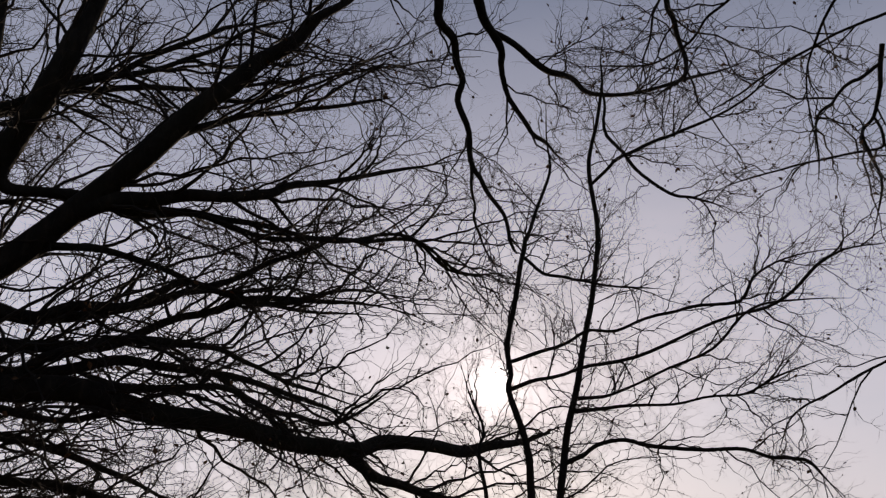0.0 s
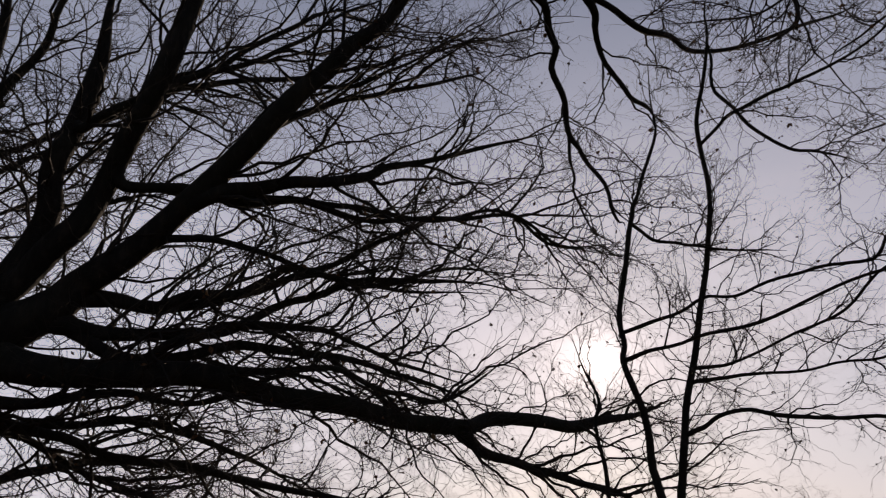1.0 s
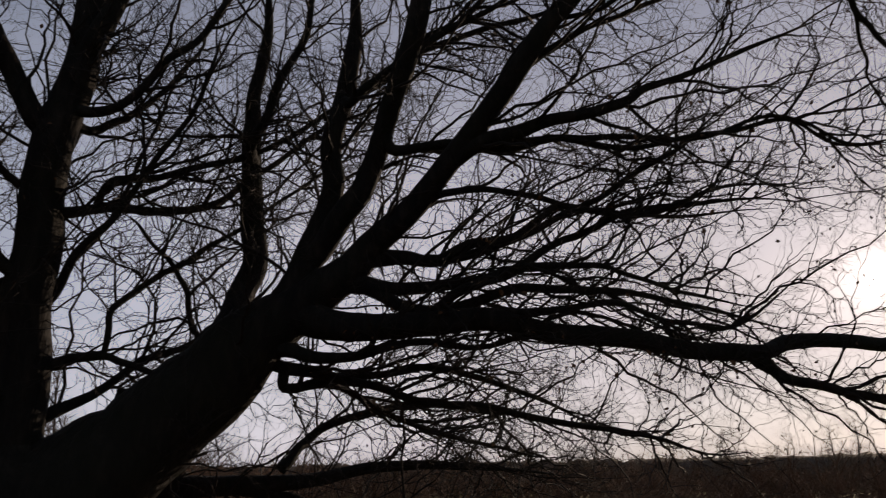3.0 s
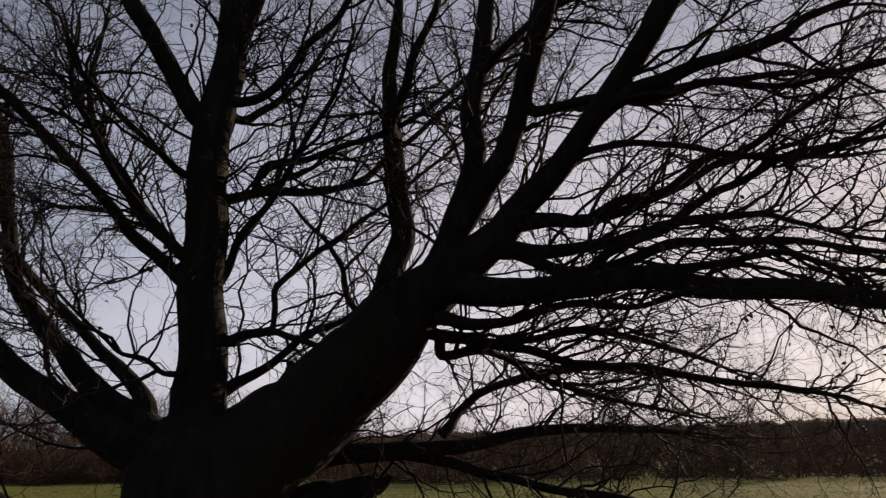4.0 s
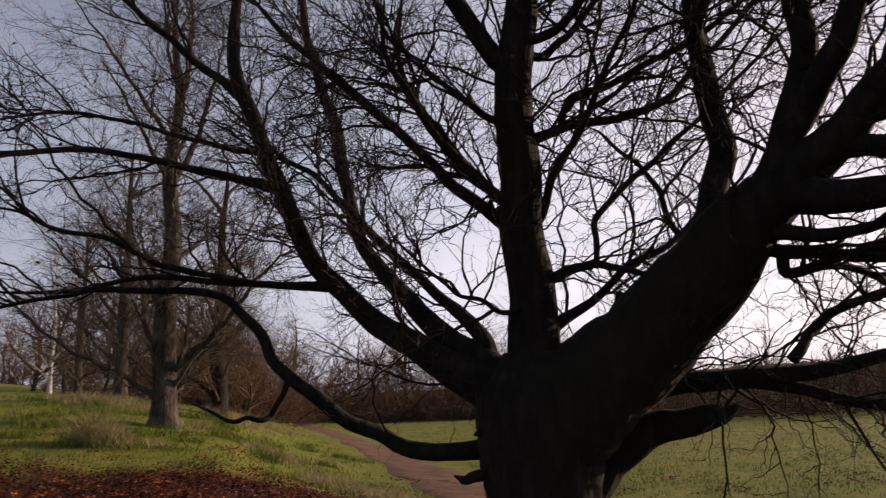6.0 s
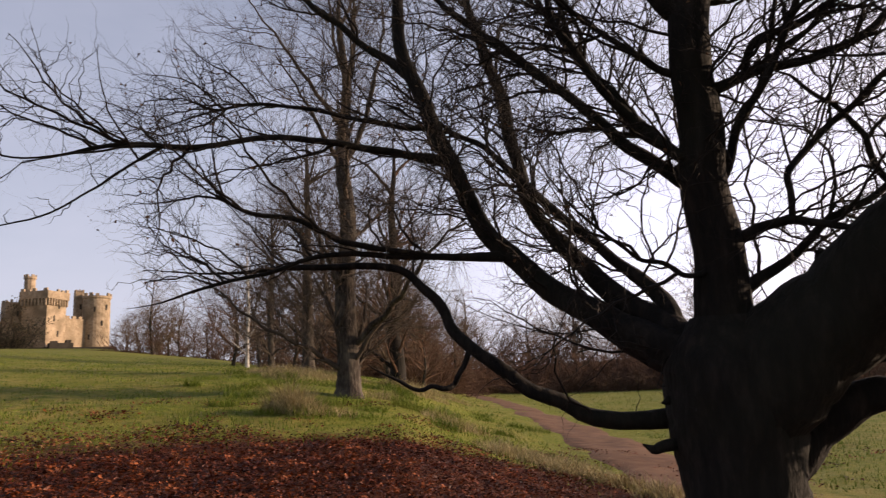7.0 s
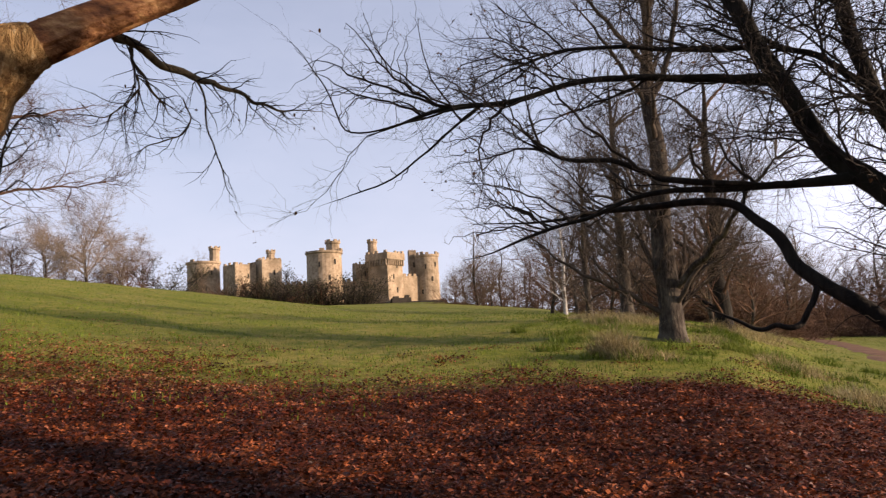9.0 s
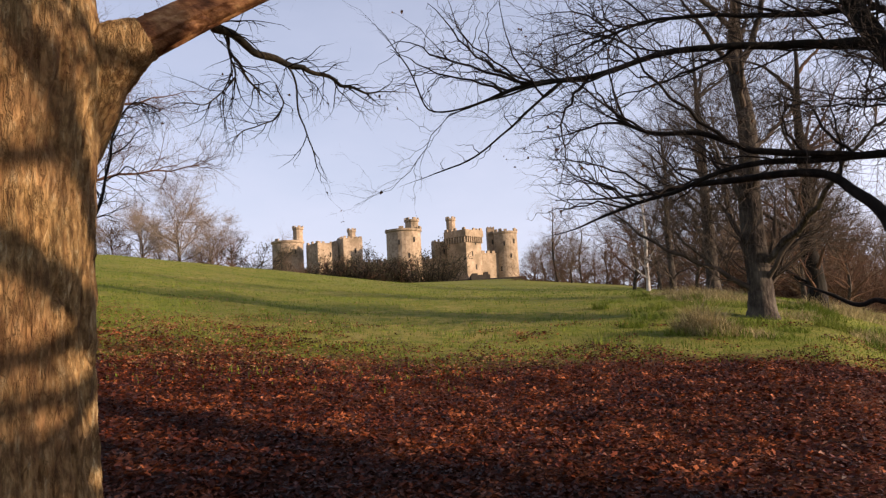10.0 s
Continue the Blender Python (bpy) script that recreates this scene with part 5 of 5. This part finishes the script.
def shrub(name, label, height, seed, mat, leafy=0):
    rng = np.random.default_rng(seed)
    thing = tagged(new(name), label, "shrub")
    n = 16
    a = rng.uniform(0, 2 * math.pi, n)
    r = rng.uniform(0, height * 0.45, n)
    stems = np.zeros((n, 6, 4))
    d = unit(np.stack([np.cos(a) * 0.7, np.sin(a) * 0.7, rng.uniform(0.4, 1.2, n)], 1))
    stems[:, 0, :3] = np.stack([np.cos(a) * r, np.sin(a) * r, np.full(n, -0.4)], 1)
    for k in range(1, 6):
        d = unit(d + rng.normal(0, 0.22, (n, 3)))
        stems[:, k, :3] = stems[:, k - 1, :3] + d * (height / 5.5 * rng.uniform(0.7, 1.1, (n, 1)))
    stems[:, :, 3] = height * 0.009 * np.linspace(1, 0.4, 6)
    twigs = sprout(stems, 9 / height, 0.02, 55, height * 0.3, height * 0.0058, 4, 0.25, rng, lift=0.05)
    fine = sprout(twigs, 22 / height, 0.02, 55, height * 0.17, height * 0.0068, 2, 0.3, rng)
    crown = part_mesh("crown", tube_mesh("crown", [(stems, 3), (twigs, 3), (fine, 3)], mat), thing)
    tagged(crown, kind="stuff")
    if leafy:
        pts = np.concatenate([tips(twigs, leafy // 2, rng), tips(fine, leafy // 2, rng)])
        tagged(part_mesh("foliage", leaf_mesh("foliage", pts, height * 0.016, EVERGREEN, rng, lie=0.0), thing, "dense dark green leaves"), kind="stuff")
    return thing


def scatter(source, places, first=True):
    """Stands a thing and copies of it at (x, y, turn, size)."""
    for k, (x, y, turn, size) in enumerate(places):
        m = Matrix.Translation((x, y, gz(x, y))) @ Matrix.Rotation(radians(turn), 4, "Z")
        if k == 0:
            source.scale = (size,) * 3
            source.matrix_basis = m @ Matrix.Scale(size, 4)
        else:
            c = copy_thing(source, m)
            c.scale = (size,) * 3


def build_hillside():
    """A far wooded hillside: a long lumpy bank with a broken skyline."""
    yaws = np.arange(-46, 80, 0.12)
    rows = [(300, 0.0), (306, 0.55), (316, 0.82), (332, 0.95), (356, 1.0), (400, 0.9), (470, 0.3)]
    height = np.interp(yaws, [-46, -20, 0, 30, 46, 60, 80], [15, 15, 15.5, 15, 13, 10, 7])
    verts = []
    for i, (d, share) in enumerate(rows):
        for yaw, h in zip(yaws, height):
            lump = noise.noise(Vector((yaw * 0.9, i * 0.7, 1.0))) + 0.6 * noise.noise(Vector((yaw * 3.1, i * 1.3, 5.0))) + 0.5 * noise.noise(Vector((yaw * 9.0, i * 2.0, 9.0)))
            x, y = polar(yaw, d + 4 * lump)
            verts.append((x, y, gz(x, y) * (1 - share) - 0.5 + h * share * (1 + 0.1 * lump)))
    n = len(yaws)
    faces = [(i * n + j, i * n + j + 1, (i + 1) * n + j + 1, (i + 1) * n + j) for i in range(len(rows) - 1) for j in range(n - 1)]
    mat = material("far_wood", [(0.03, 0.022, 0.016), (0.06, 0.045, 0.033), (0.1, 0.075, 0.055)], 0.35, 0.95, 0.9, detail=10.0)
    tagged(new("backdrop", mesh_from("backdrop", verts, faces, mat)), "far hillside of bare brown winter woods", "hill", kind="structure")


build_hillside()
rnd = random.Random(77)
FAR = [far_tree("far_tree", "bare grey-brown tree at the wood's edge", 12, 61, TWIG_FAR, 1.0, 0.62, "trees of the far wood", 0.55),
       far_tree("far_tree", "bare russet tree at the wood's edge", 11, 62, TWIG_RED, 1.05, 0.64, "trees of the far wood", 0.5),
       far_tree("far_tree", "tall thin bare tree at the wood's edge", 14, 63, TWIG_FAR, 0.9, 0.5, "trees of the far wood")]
SHRUB = shrub("thicket", "leafless brown thicket along the meadow", 4.5, 65, TWIG_RED)
HOLLY = shrub("evergreen_bush", "dark green rounded bush below the castle", 6.0, 66, BARK_TWIG, 9000)
CROWNED = far_tree("far_tree", "round-crowned bare tree on the brow of the meadow", 6.8, 68, TWIG_PALE, 1.7, 0.74, "trees on the brow", 0.5)
wood = [[], [], []]
brush = [(*polar(yaw, 97 + 4 * math.sin(yaw * 9)), yaw * 50, 1.1) for yaw in (118.6, 119.8, 121, 122, 123.2, 124.4, 125.6, 127, 128.5, 130)]
# behind the level field and the path
for k in range(36):
    yaw = -22 + 96 * (k + rnd.uniform(-0.4, 0.4)) / 36
    d = rnd.uniform(105, 150) if yaw > 45 else rnd.uniform(210, 290)
    x, y = polar(yaw, d)
    wood[k % 3].append((x, y, rnd.uniform(0, 360), rnd.uniform(1.15, 1.5)))
for k in range(32):
    yaw = 46 + 34 * (k + rnd.uniform(-0.4, 0.4)) / 32
    x, y = polar(yaw, rnd.uniform(92, 118))
    brush.append((x, y, rnd.uniform(0, 360), rnd.uniform(1.3, 2.1)))
for k in range(42):
    yaw = -26 + 74 * (k + rnd.uniform(-0.4, 0.4)) / 42
    x, y = polar(yaw, rnd.uniform(56, 66))
    brush.append((x, y, rnd.uniform(0, 360), rnd.uniform(1.25, 1.75)))
for k in range(40):
    yaw = 43 + 33 * (k + rnd.uniform(-0.4, 0.4)) / 40
    x, y = polar(yaw, rnd.uniform(84, 92))
    brush.append((x, y, rnd.uniform(0, 360), rnd.uniform(1.35, 1.8)))
for k in range(70):
    yaw = -24 + 76 * (k + rnd.uniform(-0.4, 0.4)) / 70
    x, y = polar(yaw, rnd.uniform(72, 98))
    brush.append((x, y, rnd.uniform(0, 360), rnd.uniform(1.15, 1.6)))
for k in range(48):
    yaw = -22 + 70 * (k + rnd.uniform(-0.4, 0.4)) / 48
    x, y = polar(yaw, rnd.uniform(120, 190))
    wood[k % 3].append((x, y, rnd.uniform(0, 360), rnd.uniform(0.62, 0.95)))
for k in range(28):
    yaw = 45 + 33 * (k + rnd.uniform(-0.4, 0.4)) / 28
    x, y = polar(yaw, rnd.uniform(96, 128))
    wood[(1, 1, 0, 2)[k % 4]].append((x, y, rnd.uniform(0, 360), rnd.uniform(0.85, 1.15)))
# behind the row of trees, up to the castle
for k in range(32):
    yaw = 74 + 23 * (k + rnd.uniform(-0.4, 0.4)) / 32
    d = rnd.uniform(75, 130) if yaw < 84 else rnd.uniform(170, 235)
    x, y = polar(yaw, d)
    wood[k % 3].append((x, y, rnd.uniform(0, 360), rnd.uniform(0.9, 1.25) if yaw < 84 else rnd.uniform(1.0, 1.4)))
for k in range(11):
    x, y = polar(73.5 + 1.6 * k + rnd.uniform(-0.5, 0.5), rnd.uniform(48, 72))
    wood[k % 3].append((x, y, rnd.uniform(0, 360), rnd.uniform(0.65, 0.9)))
for k in range(28):
    yaw = 73 + 25 * (k + rnd.uniform(-0.4, 0.4)) / 28
    d = rnd.uniform(70, 100) if yaw < 84 else rnd.uniform(170, 225)
    x, y = polar(yaw, d)
    brush.append((x, y, rnd.uniform(0, 360), rnd.uniform(0.8, 1.3) if yaw < 84 else rnd.uniform(1.3, 2.2)))
for k in range(22):
    yaw = 73.5 + 10.5 * (k + rnd.uniform(-0.4, 0.4)) / 22
    x, y = polar(yaw, rnd.uniform(58, 72))
    brush.append((x, y, rnd.uniform(0, 360), rnd.uniform(1.0, 1.45)))
# below the castle walls
for k in range(12):
    yaw = 106.4 + 7.6 * k / 11
    x, y = polar(yaw, rnd.uniform(226, 240))
    brush.append((x, y, rnd.uniform(0, 360), rnd.uniform(2.5, 3.3)))
HOLLIES = [(*polar(yaw, d), rnd.uniform(0, 360), size) for yaw, d, size in ((103.6, 226, 1.7), (104.5, 226, 2.5), (105.3, 227, 2.0), (106.3, 228, 1.5), (107.3, 226, 1.9), (108.2, 225, 2.2), (109.2, 226, 2.4), (110.1, 225, 2.3), (111.0, 226, 2.1), (111.9, 226, 1.7), (117.3, 80, 0.8))]
# on the brow
for yaw, d, size, kind in ((127.5, 90, 0.62, 1), (119.4, 90, 0.52, 1), (120.8, 94, 0.55, 1), (124.4, 96, 0.5, 1), (115.6, 205, 1.0, 2), (133, 98, 0.7, 1), (96.5, 205, 0.95, 0), (94.4, 200, 0.75, 1)):
    x, y = polar(yaw, d)
    wood[kind].append((x, y, rnd.uniform(0, 360), size))
for source, places in zip(FAR, wood):
    scatter(source, places)
scatter(CROWNED, [(*polar(122.9, 84), 0, 1.5), (*polar(125.7, 92), 130, 1.25), (*polar(120.5, 93), 250, 1.1), (*polar(129.6, 88), 60, 1.1)])
scatter(SHRUB, brush)
scatter(HOLLY, HOLLIES)


# ---- fallen leaves, grass, tussocks ----
def folded_leaves(name, centres, size, mat, rng):
    """Leaves that lie about: two halves folded along the midrib, curled up a little."""
    n = len(centres)
    nor = unit(np.stack([rng.normal(0, 0.45, n), rng.normal(0, 0.45, n), np.ones(n)], 1))
    a = unit(np.cross(nor, rng.normal(0, 1, (n, 3))))
    b = np.cross(nor, a)
    s = (size * rng.uniform(0.5, 1.35, n))[:, None]
    w = rng.uniform(0.28, 0.48, n)[:, None]
    up = rng.uniform(-0.1, 0.5, n)[:, None]
    v = np.stack([centres - a * s * 0.55 + nor * s * up * 0.5, centres + b * s * w + nor * s * up, centres + a * s * 0.6 + nor * s * up * 0.4, centres - b * s * w + nor * s * up * 0.8], 1).reshape(-1, 3)
    base = np.arange(n)[:, None, None] * 4
    tri = np.array([[0, 1, 2], [0, 2, 3]])
    return mesh_from(name, v, (base + tri).reshape(-1, 3), mat, smooth=False)


def build_litter():
    rng = np.random.default_rng(81)
    n = 290000
    yaw = rng.uniform(28, 150, n)
    d = 0.4 + 16.3 * rng.uniform(0, 1, n) ** 0.8
    more = 60000
    yaw = np.concatenate([yaw, rng.uniform(150, 388, more)])
    d = np.concatenate([d, 0.4 + 9 * rng.uniform(0, 1, more) ** 0.6])
    n += more
    x, y = -np.sin(np.radians(yaw)) * d, np.cos(np.radians(yaw)) * d
    patch = np.array([noise.noise(Vector((a * 0.8, b * 0.8, 3.0))) + 0.6 * noise.noise(Vector((a * 2.3, b * 2.3, 7.0))) for a, b in zip(x, y)])
    keep = litter_share(x, y) + 0.55 * patch + rng.uniform(-0.4, 0.4, n) > 0.42
    # a thin sprinkling further up the slope
    few = 30000
    yaw2, d2 = rng.uniform(94, 142, few), rng.uniform(10, 22, few)
    x2, y2 = -np.sin(np.radians(yaw2)) * d2, np.cos(np.radians(yaw2)) * d2
    wave = np.array([noise.noise(Vector((a * 0.35, b * 0.35, 11.0))) for a, b in zip(x2, y2)])
    thin = wave + 0.03 * (yaw2 - 112) + rng.uniform(-0.5, 0.5, few) > 0.09 * (d2 - 12)
    for name, x, y, mat, label in (("fallen_leaves", x[keep], y[keep], LEAF, "carpet of curled red-brown fallen leaves on the grass"), ("scattered_leaves", x2[thin], y2[thin], LEAF_DRY, "tan dry leaves scattered up the grassy slope")):
        z = ground_z(x, y) + rng.uniform(0.005, 0.045, len(x))
        me = folded_leaves(name, np.stack([x, y, z], 1), 0.04, mat, rng)
        tagged(new(name, me), label, "leaves", kind="stuff")


def blades(x, y, height, width, bend, rng):
    n = len(x)
    z = ground_z(x, y) - 0.01
    a = rng.uniform(0, 2 * math.pi, n)
    h = height * rng.uniform(0.5, 1.3, n)
    out = np.stack([np.cos(a), np.sin(a), np.zeros(n)], 1) * (h * bend * rng.uniform(0.2, 1.2, n))[:, None]
    side = np.stack([-np.sin(a), np.cos(a), np.zeros(n)], 1) * width
    foot = np.stack([x, y, z], 1)
    up = np.stack([np.zeros(n), np.zeros(n), h], 1)
    v = np.stack([foot - side, foot + side, foot + out * 0.35 + up * 0.62 + side * 0.6, foot + out * 0.35 + up * 0.62 - side * 0.6, foot + out + up], 1)
    base = np.arange(n)[:, None, None] * 5
    tri = np.array([[0, 1, 2], [0, 2, 3], [3, 2, 4]])
    return v.reshape(-1, 3), (base + tri).reshape(-1, 3)


def build_grass():
    rng = np.random.default_rng(82)
    n = 230000
    yaw = rng.uniform(8, 142, n)
    d = 5.5 + 95 * rng.uniform(0, 1, n) ** 2.1
    x, y = -np.sin(np.radians(yaw)) * d, np.cos(np.radians(yaw)) * d
    keep = litter_share(x, y) * 1.2 < rng.uniform(0.1, 1.0, n)
    # keep the path clear
    px = np.array([polar(*p) for p in PATH_LINE])
    near = np.full(n, 99.0)
    for a, b in zip(px, px[1:]):
        ab = b - a
        u = np.clip(((x - a[0]) * ab[0] + (y - a[1]) * ab[1]) / (ab @ ab), 0, 1)
        near = np.minimum(near, np.hypot(x - a[0] - u * ab[0], y - a[1] - u * ab[1]))
    keep &= near > 1.35
    clump = np.array([noise.noise(Vector((a * 0.9, b * 0.9, 2.0))) + 0.7 * noise.noise(Vector((a * 2.6, b * 2.6, 4.0))) for a, b in zip(x, y)])
    keep &= clump + rng.uniform(-0.5, 0.5, n) > -0.25
    x, y, clump = x[keep], y[keep], clump[keep]
    v, f = blades(x, y, 0.06 + 0.07 * np.clip(clump, 0, 0.7), 0.006 + 0.0001 * np.hypot(x, y)[:, None], 0.7, rng)
    tagged(new("grass", mesh_from("grass", v, f, GRASS, False)), "short winter grass of the meadow", "grass", kind="stuff")


def build_tussock(x, y, reach, height, count, seed):
    rng = np.random.default_rng(seed)
    a, r = rng.uniform(0, 2 * math.pi, count), reach * np.sqrt(rng.uniform(0, 1, count))
    v, f = blades(x + r * np.cos(a), y + r * np.sin(a), height * (1.15 - 0.75 * (r / reach) ** 2), 0.006, 1.5, rng)
    tagged(new("grass_tussock", mesh_from("grass_tussock", v, f, DRY_GRASS, False)), "tussock of dry straw-coloured grass", "grass", group="dry tussocks")


build_litter()
build_grass()
for k, (yaw, d, reach, height, count) in enumerate(((85.9, 14.0, 0.45, 0.5, 800), (84.9, 13.6, 0.4, 0.3, 420), (82.6, 13.8, 0.5, 0.16, 320), (84.6, 22.5, 1.2, 0.26, 900), (82.6, 23.5, 1.2, 0.26, 800), (86.4, 25, 1.2, 0.26, 800), (79.0, 18.5, 0.9, 0.2, 400),
                                                    (74.0, 16.0, 0.7, 0.25, 500), (70.5, 13.5, 0.6, 0.22, 450), (67.0, 12.6, 0.6, 0.22, 450), (76.5, 24, 1.1, 0.4, 800), (74.5, 34, 1.4, 0.4, 900))):
    build_tussock(*polar(yaw, d), reach, height, count, 90 + k)
tuft_rng = random.Random(140)
bank_rng = np.random.default_rng(141)
tuft_x, tuft_y, tuft_h = [], [], []
for k in range(46):
    x, y = polar(tuft_rng.uniform(68, 93), tuft_rng.uniform(12.6, 24))
    a, r = bank_rng.uniform(0, 2 * math.pi, 170), tuft_rng.uniform(0.2, 0.5) * np.sqrt(bank_rng.uniform(0, 1, 170))
    tuft_x.append(x + r * np.cos(a))
    tuft_y.append(y + r * np.sin(a))
    tuft_h.append(np.full(170, tuft_rng.uniform(0.1, 0.2)))
v, f = blades(np.concatenate(tuft_x), np.concatenate(tuft_y), np.concatenate(tuft_h), 0.006, 1.5, bank_rng)
tagged(new("rough_grass", mesh_from("rough_grass", v, f, GRASS, False)), "rough tufts of long green grass on the bank", "grass", kind="stuff")
for k in range(14):
    yaw = 58 + 14 * (k + tuft_rng.uniform(-0.3, 0.3)) / 14
    d = 9.4 + (yaw - 58) * 0.24 + tuft_rng.uniform(0, 0.7)
    build_tussock(*polar(yaw, d), 0.32, tuft_rng.uniform(0.16, 0.3), 150, 220 + k)
